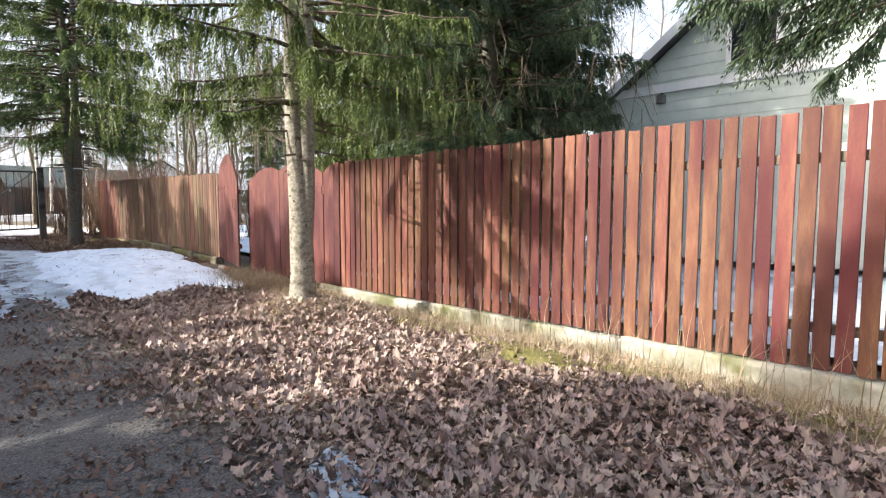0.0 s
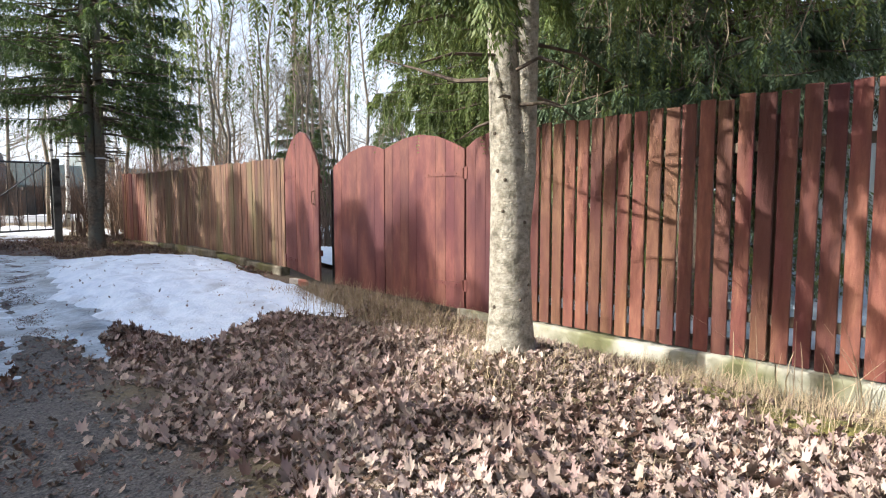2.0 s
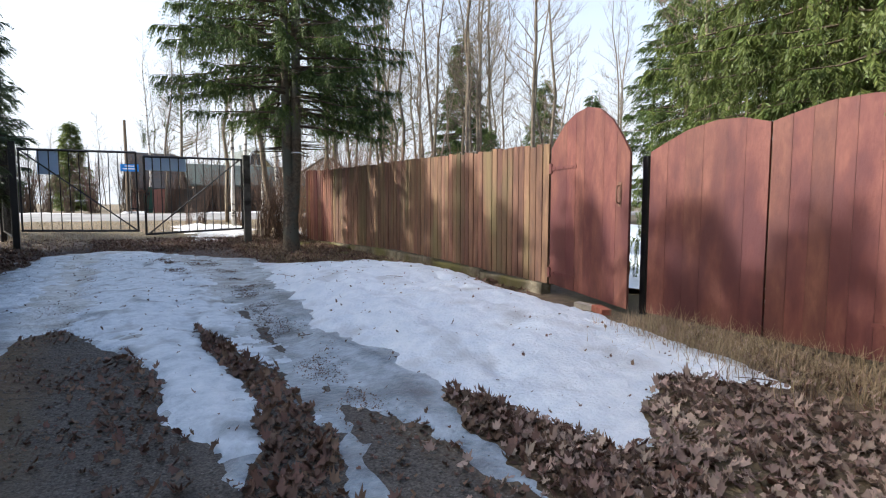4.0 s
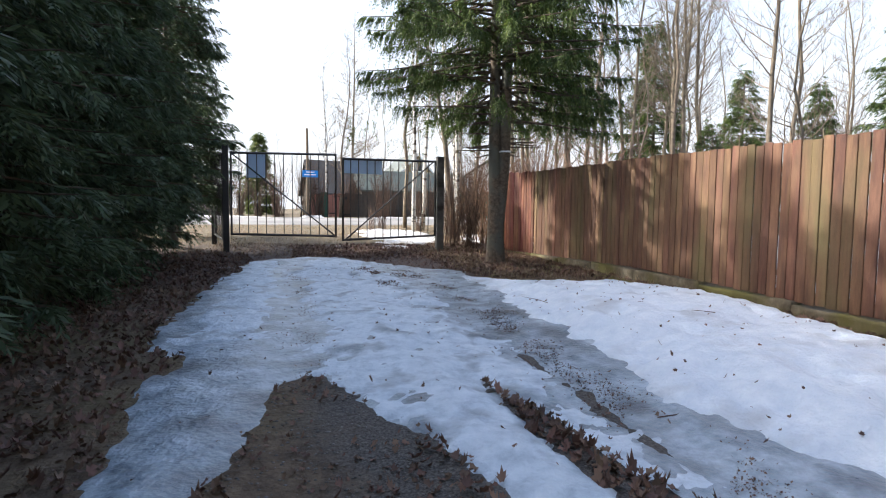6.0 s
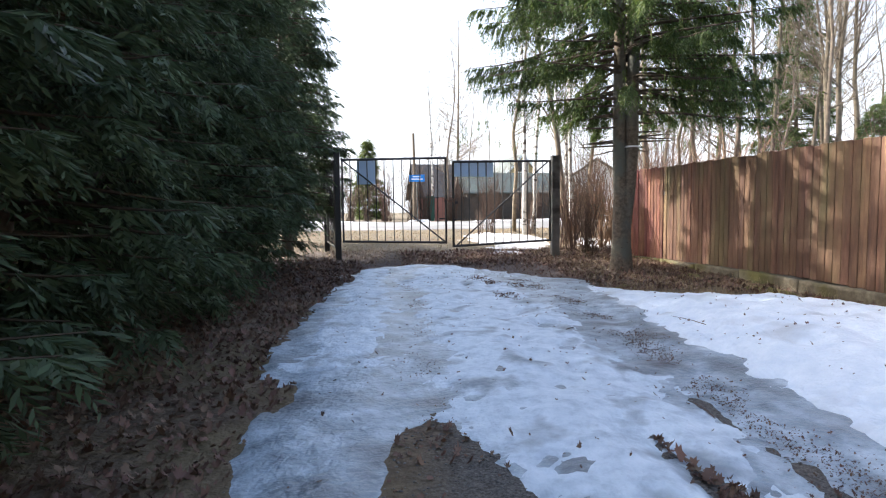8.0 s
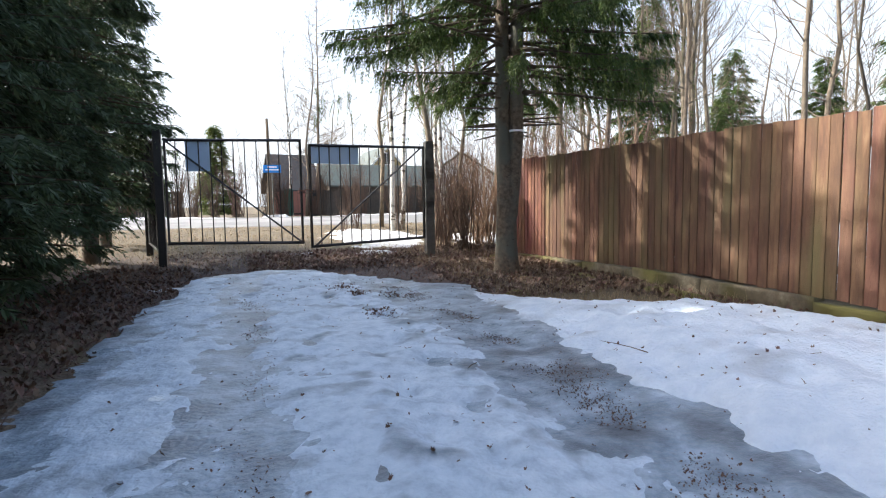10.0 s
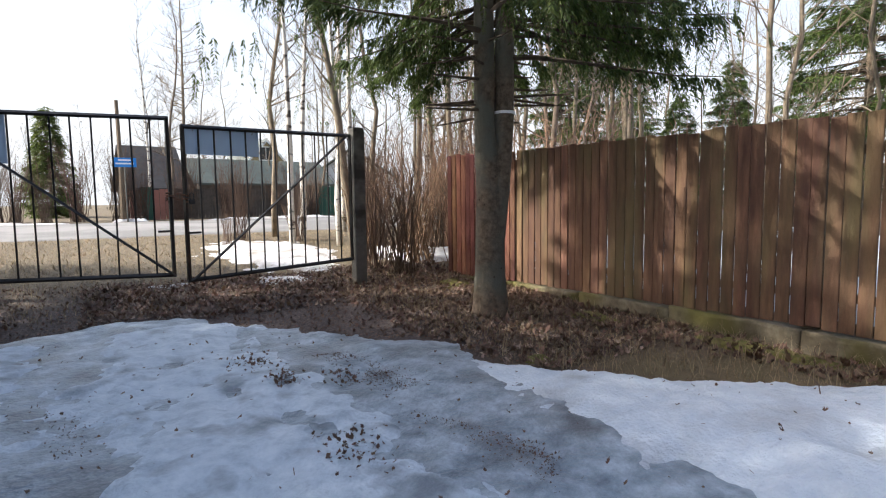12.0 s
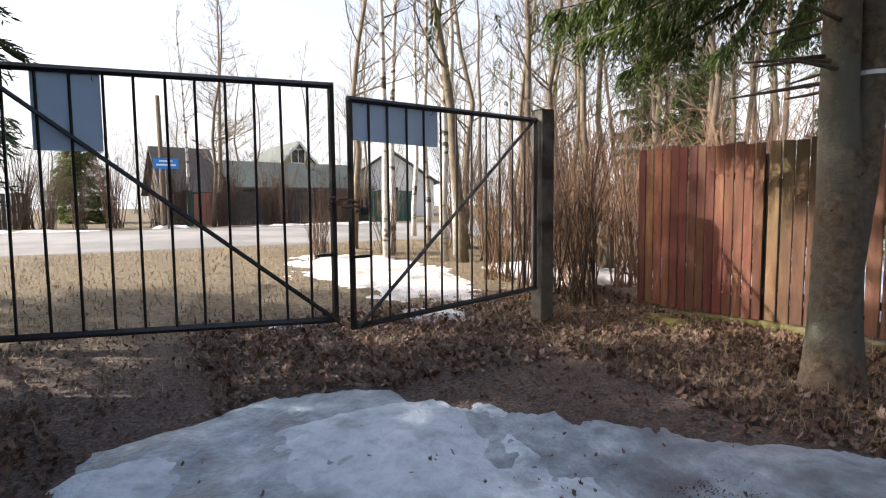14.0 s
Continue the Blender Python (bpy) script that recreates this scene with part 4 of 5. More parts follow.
# the twin-stemmed spruce by the drive gate
sp2 = (0.43, -2.76, 0.0)
st = []
for i in range(30):
    a, z = rs.uniform(0, 6.28), rs.uniform(2.25, 3.4)
    u = Vector((math.cos(a), math.sin(a), 0))
    L = rs.uniform(0.25, 0.75)
    c = Vector((0.18 if u.x > 0 else -0.05, 0, 0))
    st.append(([c + u * 0.1 + Vector((0, 0, z)), c + u * (0.1 + L * 0.6) + Vector((0, 0, z - 0.02)), c + u * (0.1 + L) + Vector((0, 0, z - 0.05 * L))], [0.017, 0.012, 0.007]))
build_spruce("spruce_tree", "twin-stemmed spruce with dead lower branches by the gate", sp2,
             [[(0, 0, -0.25, 0.24), (0, 0, 0.1, 0.21), (0, 0, 0.5, 0.175), (0.0, 0.0, 1.4, 0.155), (-0.05, 0.02, 2.2, 0.12), (-0.06, 0.02, 4.5, 0.105), (-0.08, 0.03, 9.5, 0.05)],
              [(0.06, -0.05, 0.9, 0.07), (0.1, -0.08, 1.5, 0.105), (0.13, -0.1, 2.2, 0.11), (0.15, -0.11, 4.5, 0.1), (0.24, -0.15, 9.5, 0.05)]],
             M_bark, dict(seed=9, z0=3.2, z1=10.5, rmax=3.2, whorl=0.2, per_whorl=8, droop=0.4, size=0.1, dens=27, hang=1.0, per=7, jitter=1.6), M_needle, st, knots=16, hanging=(400, 0.2, 0.4, 0.05, 0.3))

tg = add("paper_band", mesh_from("paper_band", *tube([(0.562, -2.862, 2.29), (0.562, -2.862, 2.32)], [0.122, 0.122], 14), M_white))
tagged(tg, "thin white paper band round the spruce stem", "band")

# clipped row of spruces along the drive; copies further down are unseen shade casters
hedge_kinds = []
for k in range(3):
    hedge_kinds.append(build_spruce("hedge_spruce", "dark dense spruce in a close row along the drive", (-6.75, -1.0 - 1.5 * k, 0.0),
                                    [[(0, 0, -0.1, 0.11), (0, 0, 1.2, 0.09), (0.03, 0, 4, 0.06), (0, 0, 7.2, 0.015)]], M_bark,
                                    dict(seed=30 + k, z0=0.5 if k else 1.1, z1=7.4, rmax=1.7, whorl=0.24, per_whorl=8, droop=0.3, size=0.13, dens=17, hang=0.5, per=7, prof=0.62, rmin=0.1), M_needle_dark, rz=70 * k, group="spruce row by the drive"))
# 3 to 6 continue the row; from 11.5 on unseen, added to shade the foreground
for i in (3, 4, 5, 6, 11.5, 12.5, 13.5, 14.5, 15.6):
    ob = copy_thing(hedge_kinds[1 + round(i) % 2], pose(-6.75 + rs.uniform(-0.25, 0.25), -0.6 - 1.5 * i + rs.uniform(-0.2, 0.2), rs.uniform(-0.15, 0.0), 0, 0, rs.uniform(0, 360)))
# unseen, lowered in height so that they shade the drive below the plank gate
for y, k in ((-10.7, 0.84), (-11.9, 0.68)):
    ob = copy_thing(hedge_kinds[1], pose(-6.7, y, -0.05, 0, 0, 40 * y))
    ob.scale = (1.1, 1.1, k)
# second row added behind to block sunlight coming through the first
for i in range(6):
    ob = copy_thing(hedge_kinds[1 + i % 2], pose(-8.2 + rs.uniform(-0.3, 0.3), -0.6 - 1.65 * i, -0.1, 0, 0, rs.uniform(0, 360)))
    ob.scale = (1, 1, 0.92)
# unseen low trees, sized to shade the track but leave the fence spruce sunlit
for x, y, k in ((-6.3, -13.1, 0.58), (-6.3, -14.2, 0.56), (-6.4, -15.3, 0.54), (-6.2, -16.4, 0.5), (-6.3, -17.5, 0.46)):
    ob = copy_thing(hedge_kinds[1], pose(x, y, 0, 0, 0, 50 * y))
    ob.scale = (k * 1.2, k * 1.2, k)
ob = copy_thing(hedge_kinds[0], pose(-6.25, 0.5, 0.1, 0, 0, 200))
ob.scale = (1, 1, 1.08)
for ob in hedge_kinds:
    ob.scale = (1.03, 1.03, 1.08)
copy_thing(hedge_kinds[0], pose(-6.7, 3.6, 0.2, 0, 0, 90))

# spruces in the garden behind the fence
gk = []
# the first takes the darker needles: shade of the boughs put into its colour
for k, (x, y, z0) in enumerate(((5.4, -14.8, 0.9), (5.5, -11.7, 0.8))):
    gk.append(build_spruce("garden_spruce", "broad spruce with low drooping boughs behind the fence", (x, y, 0.0),
                           [[(0, 0, -0.1, 0.2), (0, 0, 3, 0.16), (0, 0, 9, 0.08), (0, 0, 13, 0.02)]], M_bark,
                           dict(seed=50 + k, z0=z0, z1=13, rmax=2.8, whorl=0.26, per_whorl=9, droop=0.55, size=0.1, dens=32, hang=1.1, per=8, prof=0.7, jitter=1.2), M_needle_dark if k == 0 else M_needle_olive, group="garden spruces", hanging=(1800, 0.25, 0.6, 0.08, 0.6)))
copy_thing(gk[1], pose(5.3, -13.2, 0, 0, 0, 60))
copy_thing(gk[0], pose(8.8, -12.1, 0, 0, 0, 130))
build_spruce("garden_spruce", "spruce with high hanging boughs over the fence", (4.6, -21.9, 0.0), [[(0, 0, -0.1, 0.2), (0, 0, 3, 0.16), (0, 0, 9, 0.08), (0, 0, 12, 0.02)]], M_bark,
             dict(seed=57, z0=3.5, z1=10, rmax=3.4, whorl=0.26, per_whorl=8, droop=0.42, size=0.13, dens=19, hang=1.0, per=7, prof=0.7), M_needle_dark, group="garden spruces")
# shaded bough mass above the fence, its shade given by darker needle colour
for x, y, z0, rm in ((4.3, -15.9, 2.5, 2.6),):
    dk = build_spruce("garden_spruce", "spruce with needles darkened for shade and bare hanging twigs above the fence", (x, y, 0.0), [[(0, 0, -0.1, 0.2), (0, 0, 3, 0.16), (0, 0, 9, 0.08), (0, 0, 12, 0.02)]], M_bark,
                      dict(seed=int(60 + z0 * 2), z0=z0, z1=9.5, rmax=rm, whorl=0.22, per_whorl=9, droop=0.42, size=0.1, dens=30, hang=1.0, per=8, prof=0.6), M_needle_dark, group="garden spruces")
    tw = []
    for i in range(150):
        a, q = rs.uniform(0, 6.28), rm * rs.uniform(0.35, 1.0)
        o = Vector((q * math.cos(a), q * math.sin(a), z0 + rs.uniform(-0.1, 1.2)))
        e = Vector((rs.uniform(-0.2, 0.2), rs.uniform(-0.2, 0.2), -rs.uniform(0.25, 0.75)))
        tw.append(tube([o, o + e * 0.5 + Vector((rs.uniform(-0.08, 0.08), rs.uniform(-0.08, 0.08), 0)), o + e], [0.008, 0.006, 0.003], 3, cap=False))
        for j in range(3):
            p = o + e * rs.uniform(0.2, 0.8)
            tw.append(tube([p, p + Vector((rs.uniform(-0.2, 0.2), rs.uniform(-0.2, 0.2), -rs.uniform(0.05, 0.2)))], [0.004, 0.002], 3, cap=False))
    add("twig_mass", mesh_from("twig_mass", *join(tw), M_deadtwig), dk, "bare pale hanging twigs")["kind"] = "stuff"
ys = build_spruce("young_spruce", "young thin spruce among bare trees", (11.5, 7.1, 0.3), [[(0, 0, -0.1, 0.08), (0, 0, 3, 0.05), (0, 0, 6.5, 0.01)]], M_bark,
                  dict(seed=71, z0=0.8, z1=6.6, rmax=1.5, whorl=0.24, per_whorl=8, droop=0.3, size=0.11, dens=28, hang=0.6, per=6, prof=0.8, rmin=0.08, jitter=1.3), M_needle, group="young spruces")
build_spruce("roadside_spruce", "sunlit conical spruce across the road", (-5.45, 28.0, 0.6), [[(0, 0, -0.1, 0.1), (0, 0, 3, 0.06), (0, 0, 5.7, 0.01)]], M_bark,
             dict(seed=75, z0=0.3, z1=5.8, rmax=1.5, whorl=0.2, per_whorl=8, droop=0.2, size=0.22, dens=12, hang=0.4, per=6, prof=0.95, rmin=0.06), M_needle_olive)
ys.scale = (1.35, 1.35, 1.35)
for x, y, s, k in ((20.0, 1.0, 200, 2.1), (8.4, 0.4, 40, 0.55), (21, 12, 10, 1.3), (17.5, 4.5, 120, 0.95)):
    ob = copy_thing(ys, pose(x, y, gz(x, y), 0, 0, s))
    ob.scale = (k * 1.15, k * 1.15, k)


# ---- bare trees ----
def bare_tree_mesh(seed, h, r0, lean=0.05, first=0.35, n=22, up=0.7, twigs=5, bend=0.25):
    r = random.Random(seed)
    pts = [Vector((0, 0, -0.2))]
    for i in range(9):
        p = pts[-1]
        pts.append(Vector((p.x + r.uniform(-bend, bend) * 0.4 + lean * h / 9, p.y + r.uniform(-bend, bend) * 0.4, p.z + h / 9)))
    rad = [r0 * (1 - 0.92 * i / 9) for i in range(10)]
    trunk = tube(pts, rad, 7)
    parts = []

    def limb(o, d, ln, rr, depth):
        q = [o]
        dd = d.normalized()
        for i in range(4):
            dd = (dd + Vector((r.uniform(-0.2, 0.2), r.uniform(-0.2, 0.2), r.uniform(-0.05, 0.2)))).normalized()
            q.append(q[-1] + dd * ln / 4)
        parts.append(tube(q, [rr, rr * 0.75, rr * 0.5, rr * 0.35, rr * 0.2], 4 if depth == 0 else 3, cap=False))
        if depth < 2:
            for i in range(twigs if depth == 0 else 3):
                k = r.randint(1, 4)
                e = (dd + Vector((r.uniform(-1, 1), r.uniform(-1, 1), r.uniform(-0.2, 0.8)))).normalized()
                limb(q[k], e, ln * r.uniform(0.3, 0.55), max(rr * 0.4, 0.004), depth + 1)

    for i in range(n):
        k = first + (0.98 - first) * (i + r.random()) / n
        s = k * 9
        j = min(int(s), 8)
        o = pts[j].lerp(pts[j + 1], s - j)
        a = r.uniform(0, 6.28)
        limb(o, Vector((math.cos(a), math.sin(a), up * r.uniform(0.6, 1.4))), h * r.uniform(0.1, 0.2) * (1.25 - k), max(rad[j] * 0.35, 0.008), 0)
    return trunk, join(parts)


def bare_tree(name, label, loc, seed, h, r0, bark, twig, category="tree", group="bare trees", **kw):
    t, b = bare_tree_mesh(seed, h, r0, **kw)
    th = tagged(empty(name, (loc[0], loc[1], gz(loc[0], loc[1]))), label, category, group)
    add("trunk", mesh_from("trunk", *t, bark, True), th)
    add("twig_crown", mesh_from("twig_crown", *b, twig), th)["kind"] = "stuff"
    return th


kinds = [bare_tree("bare_tree", "tall slim leafless tree in winter", (7.5, 3.0), 1, 13, 0.075, M_bare, M_bare, first=0.28, twigs=8, n=34, bend=0.5),
         bare_tree("bare_tree", "tall slim leafless tree in winter", (8.8, -1.5), 2, 15, 0.085, M_bare, M_bare, first=0.3, lean=-0.03, n=36, twigs=8, bend=0.5),
         bare_tree("bare_tree", "slender young leafless tree in winter", (6.8, -4.0), 3, 9, 0.045, M_bare, M_bare, first=0.22, n=24, twigs=7, bend=0.5),
         bare_tree("bare_tree", "spreading leafless tree in late winter", (6.0, 8.0), 4, 11, 0.085, M_bare, M_bare, first=0.22, n=34, up=0.5, twigs=8, bend=0.6)]
rt = random.Random(77)
spots = []
for i in range(62):
    if i < 34:
        x, y = rt.uniform(6.5, 24), rt.uniform(-9, 14)
    elif i < 46:
        x, y = rt.uniform(3.5, 11), rt.uniform(2.5, 8)
    else:
        x, y = rt.uniform(14, 40), rt.uniform(-16, 26)
    spots.append((x, y))
for i, (x, y) in enumerate(spots):
    copy_thing(kinds[rt.choice((0, 1, 1, 0, 2, 3))], pose(x, y, gz(x, y), rt.uniform(-3, 3), rt.uniform(-3, 3), rt.uniform(0, 360)))
for x, y in ((2.2, 31), (4.8, 34), (0.4, 40), (-12, 32), (7, 30), (9, 26), (11, 33), (-20, 36), (-26, 33), (15, 27), (-16, 40), (20, 32), (-33, 38)):
    copy_thing(kinds[rt.choice((0, 1, 3))], pose(x, y, gz(x, y), 0, 0, rt.uniform(0, 360)))
for i in range(60):
    x, y = -70 + 2.4 * i + rt.uniform(-1.5, 1.5), rt.uniform(44, 66)
    copy_thing(kinds[rt.choice((0, 1, 3, 3))], pose(x, y, gz(x, y) - rt.uniform(1, 4), 0, 0, rt.uniform(0, 360)))
bare_tree("weeping_birch", "tall birch with fine drooping twigs across the road", (0.9, 28.0), 19, 15, 0.14, M_bare, M_bare, first=0.22, n=60, up=0.25, twigs=9, bend=0.3)
bk = bare_tree("birch_tree", "white-barked leafless birch beside the gate", (1.5, 4.6), 11, 11, 0.085, M_birch, M_bare, first=0.35, lean=-0.02, group="birches")
copy_thing(bk, pose(2.15, 5.2, gz(2.15, 5.2), 0, 2, 100))
copy_thing(bk, pose(1.1, 6.2, gz(1.1, 6.2), 2, -6, 220))
copy_thing(bk, pose(3.4, 9.5, gz(3, 7), 0, 3, 20))
bare_tree("leaning_tree", "dark leaning leafless tree behind the gate post", (1.75, 4.3), 15, 9, 0.12, M_bare, M_bare, first=0.3, lean=-0.22, n=20)


def shrub(label, loc, seed, n, h, spread, mat_):
    r = random.Random(seed)
    th = tagged(empty("bare_shrub", (loc[0], loc[1], gz(loc[0], loc[1]) - 0.03)), label, "shrub", "bare shrubs")
    parts = []
    for i in range(n):
        a, k = r.uniform(0, 6.28), r.uniform(0.2, 1)
        x, y = 0.25 * spread * r.uniform(-1, 1), 0.25 * spread * r.uniform(-1, 1)
        hh = h * r.uniform(0.5, 1.05)
        e = Vector((math.cos(a) * spread * k, math.sin(a) * spread * k, hh))
        o = Vector((x, y, 0))
        pts = [o, o.lerp(e, 0.35) + Vector((0, 0, hh * 0.08)), o.lerp(e, 0.7) + Vector((0, 0, hh * 0.07)), o + e]
        rr = r.uniform(0.006, 0.014)
        parts.append(tube(pts, [rr, rr * 0.8, rr * 0.55, 0.002], 4, cap=False))
        for j in range(5):
            s = pts[1].lerp(pts[3], r.random())
            d = Vector((r.uniform(-1, 1), r.uniform(-1, 1), r.uniform(0, 1))) * r.uniform(0.12, 0.4)
            parts.append(tube([s, s + d * 0.5 + Vector((0, 0, 0.03)), s + d], [0.004, 0.003, 0.0015], 3, cap=False))
    add("bush_body", mesh_from("bush_body", *join(parts), mat_), th)["kind"] = "stuff"
    return th


sh = [shrub("thicket of bare brown shrub stems by the gate post", (0.62, 0.9), 1, 34, 2.5, 0.85, M_shrub),
      shrub("bare reddish shrub behind the fence corner", (2.9, 2.6), 2, 60, 2.8, 0.9, M_shrub)]
for x, y, s, rz in ((1.15, 1.1, 0.8, 60), (0.95, 0.3, 0.9, 130), (2.4, 4.2, 1.0, 200), (3.6, 1.6, 1.2, 10), (4.2, 3.6, 1.3, 70), (-0.3, 6.8, 0.7, 30), (0.9, 6.0, 0.8, 110), (3.0, 6.5, 1.2, 20), (5.0, 0.2, 1.2, 300), (5.8, -3.0, 1.1, 30), (5.2, -6, 1.1, 180), (-0.9, 5.4, 0.45, 15)):
    ob = copy_thing(sh[0 if s < 1 else 1], pose(x, y, gz(x, y) - 0.03, 0, 0, rz))
    ob.scale = (s, s, s)

red = shrub("dense thicket of reddish bare stems behind the fence end", (1.75, 1.3), 3, 52, 2.5, 1.05, M_shrub_red)
for x, y, s, rz in ((2.5, 0.9, 0.95, 50), (2.2, 2.3, 1.05, 120), (3.1, 0.1, 1.0, 200), (3.4, -1.4, 1.0, 260), (4.0, -2.8, 1.05, 20), (4.6, 0.6, 1.25, 90), (3.6, 2.6, 1.2, 160), (1.2, 2.4, 0.8, 310), (4.4, -4.6, 1.0, 220)):
    ob = copy_thing(red, pose(x, y, gz(x, y) - 0.03, 0, 0, rz))
    ob.scale = (s, s, s)
for x, y, rz in ((0.7, 7.4, 10), (2.9, 6.2, 130), (3.9, 3.6, 250), (5.2, 1.8, 70), (-0.6, 19.6, 30)):
    copy_thing(kinds[3], pose(x, y, gz(x, y), 0, 0, rz))

# bare shrubs along the far side of the road
for i in range(16):
    x, y, k = -11 + 1.15 * i + rt.uniform(-0.5, 0.5), rt.uniform(19.4, 21.5), rt.uniform(0.9, 1.35)
    ob = copy_thing(sh[1], pose(x, y, gz(x, y) - 0.03, 0, 0, rt.uniform(0, 360)))
    ob.scale = (k, k, k)
for x, y, rz in ((0.6, 5.4, 60), (2.8, 7.6, 170), (-1.2, 22.5, 40), (4.6, 5.8, 280)):
    copy_thing(bk, pose(x, y, gz(x, y), 0, 1, rz))

# stump by the corner
th = tagged(empty("tree_stump", (3.2, 2.0, gz(3.2, 2.0))), "dark weathered broken tree stump", "stump")
add("stump_wood", mesh_from("stump_wood", *trunk_shape(9, dense([(0, 0, -0.1, 0.16), (0, 0, 0.3, 0.14), (0.02, 0, 0.9, 0.13)], 0.1)), M_bark), th)


# ---- houses across the road and behind the fence ----
def house(name, label, loc, rz, w, d, h, roof_h, wall_m, roof_m, windows, over=0.35, gable_m=None, trim_m=None):
    """A gabled house: front is its -y side, with the gable there. windows: (x, z, w, h) on the front."""
    th = tagged(empty(name, loc, rz), label, "house")
    v = [(-w / 2, 0, 0), (w / 2, 0, 0), (w / 2, d, 0), (-w / 2, d, 0), (-w / 2, 0, h), (w / 2, 0, h), (w / 2, d, h), (-w / 2, d, h), (0, 0, h + roof_h), (0, d, h + roof_h)]
    add("wall", mesh_from("wall", v, [[0, 1, 5, 8, 4], [1, 2, 6, 5], [2, 3, 7, 9, 6], [3, 0, 4, 7]], wall_m), th)
    sl = roof_h / (w / 2)
    for s in (-1, 1):
        a, b = (0, h + roof_h + 0.05), (s * (w / 2 + over), h - over * sl + 0.05)
        q = []
        for y in (-over, d + over):
            q += [(a[0], y, a[1]), (b[0], y, b[1]), (b[0], y, b[1] + 0.12), (a[0], y, a[1] + 0.14)]
        add("roof", mesh_from("roof", q, [[0, 1, 2, 3], [7, 6, 5, 4], [0, 4, 5, 1], [1, 5, 6, 2], [2, 6, 7, 3], [3, 7, 4, 0]], roof_m), th)
        if trim_m:
            q = []
            for y in (-over - 0.03, -over - 0.003):
                q += [(a[0], y, a[1] - 0.12), (b[0], y, b[1] - 0.12), (b[0], y, b[1] + 0.12), (a[0], y, a[1] + 0.14)]
            add("bargeboard", mesh_from("bargeboard", q, [[0, 1, 2, 3], [7, 6, 5, 4], [0, 4, 5, 1], [1, 5, 6, 2], [2, 6, 7, 3], [3, 7, 4, 0]], trim_m), th)
    for x, z, ww, hh in windows:
        win = add("window", mesh_from("window", *box_at(ww, 0.04, hh, (x, -0.005, z)), M_glass), th)
        for bx, bz, bw, bh in ((x, z - 0.09, ww + 0.2, 0.1), (x, z + hh - 0.01, ww + 0.2, 0.1), (x - ww / 2 - 0.05, z, 0.1, hh), (x + ww / 2 + 0.05, z, 0.1, hh), (x, z, 0.05, hh)):
            add("window_frame", mesh_from("window_frame", *box_at(bw, 0.07, bh, (bx, -0.02, bz)), trim_m or M_trim), win)
    return th


hs = house("garden_house", "whitish green wooden house with white trim behind the fence", (10.0, -18.6, 0), -90, 8.0, 8, 3.5, 3.0, M_wall_green, M_roof, [(-0.42, 4.28, 0.86, 1.15)], over=0.45, trim_m=M_trim)
for i in range(27):
    z = 0.25 + 0.24 * i
    hw = 4.0 if z < 3.5 else 4.0 * (1 - (z - 3.5) / 3.0)
    if hw > 0.3:
        for x0, x1 in ([(-hw, hw)] if not 4.2 < z < 5.6 else [(-hw, -0.95), (0.11, hw)]):
            if x1 - x0 > 0.1:
                add("siding_board", mesh_from("siding_board", *box_at(x1 - x0 - 0.02, 0.018, 0.228, ((x0 + x1) / 2, -0.008, z - 0.2)), M_wall_green), hs)
add("ledge_board", mesh_from("ledge_board", *box_at(7.2, 0.06, 0.2, (0, -0.05, 3.86)), M_trim), hs, "white painted ledge board")
wl_ = tagged(empty("wall_lamp", (9.93, -16.25, 3.62)), "small grey wall light on the pale house", "lamp")
add("housing", box_mesh("housing", 0.12, 0.2, 0.2, M_greypost, 0.02), wl_)
add("bracket", mesh_from("bracket", *box_at(0.08, 0.06, 0.06, (0.05, 0, 0.2)), M_iron), wl_)

house("timber_house", "dark timber house with steep brown roof", (0.65, 31, 0.5), 97, 5.0, 2.6, 1.9, 2.3, M_timber, M_roof, [])
house("timber_shed", "long low grey building with pale roof", (10.0, 31, 0.5), 95, 4.5, 8.4, 2.1, 1.4, M_timber, M_roof_green, [])
house("yellow_house", "yellow house with grey-green roof", (8.4, 38, 0.5), 5, 3.4, 7, 3.9, 1.9, M_yellow, M_roof_green, [(0, 4.3, 1.0, 1.0)], trim_m=M_trim)
house("village_house", "far pale house behind bare trees", (12.5, 30, 0.5), -20, 6, 7, 2.6, 2, M_trim, M_roof_green, [(0, 1.2, 1, 1)])
house("village_house", "far dark wooden house", (-22, 38, 0.5), 10, 8, 7, 2.8, 2.2, M_timber, M_roof, [(0, 1.2, 1, 1)], trim_m=M_trim)


def sheet_fence(label, x0, x1, y, h, m, w=0.24):
    n = int((x1 - x0) / w)
    th = tagged(empty("roadside_fence", (x0, y, gz(x0, y) - 0.03)), label, "fence")
    bd = box_mesh("panel_board", w - 0.015, 0.02, h, m, 0.003)
    for i in range(n):
        b = add("panel_board", bd, th)
        b.matrix_basis = pose(w * (i + 0.5), 0, rt.uniform(-0.03, 0.03))
    return th


sheet_fence("faded red sheet fence across the road", -2.4, -1.7, 20.6, 1.4, M_redfence)
sheet_fence("green sheet gate in the roadside fence", -1.69, -1.2, 20.6, 1.5, M_greenfence)
sheet_fence("faded red sheet fence across the road", -1.19, -0.45, 20.6, 1.4, M_redfence)
sheet_fence("grey weathered paling fence across the road", -0.4, 6.6, 21.0, 1.45, M_timber, 0.16)
sheet_fence("green sheet fence across the road", 6.7, 9.7, 21.0, 1.6, M_greenfence)
sheet_fence("grey paling fence beside the road", -19, -7, 22.0, 1.4, M_timber, 0.16)

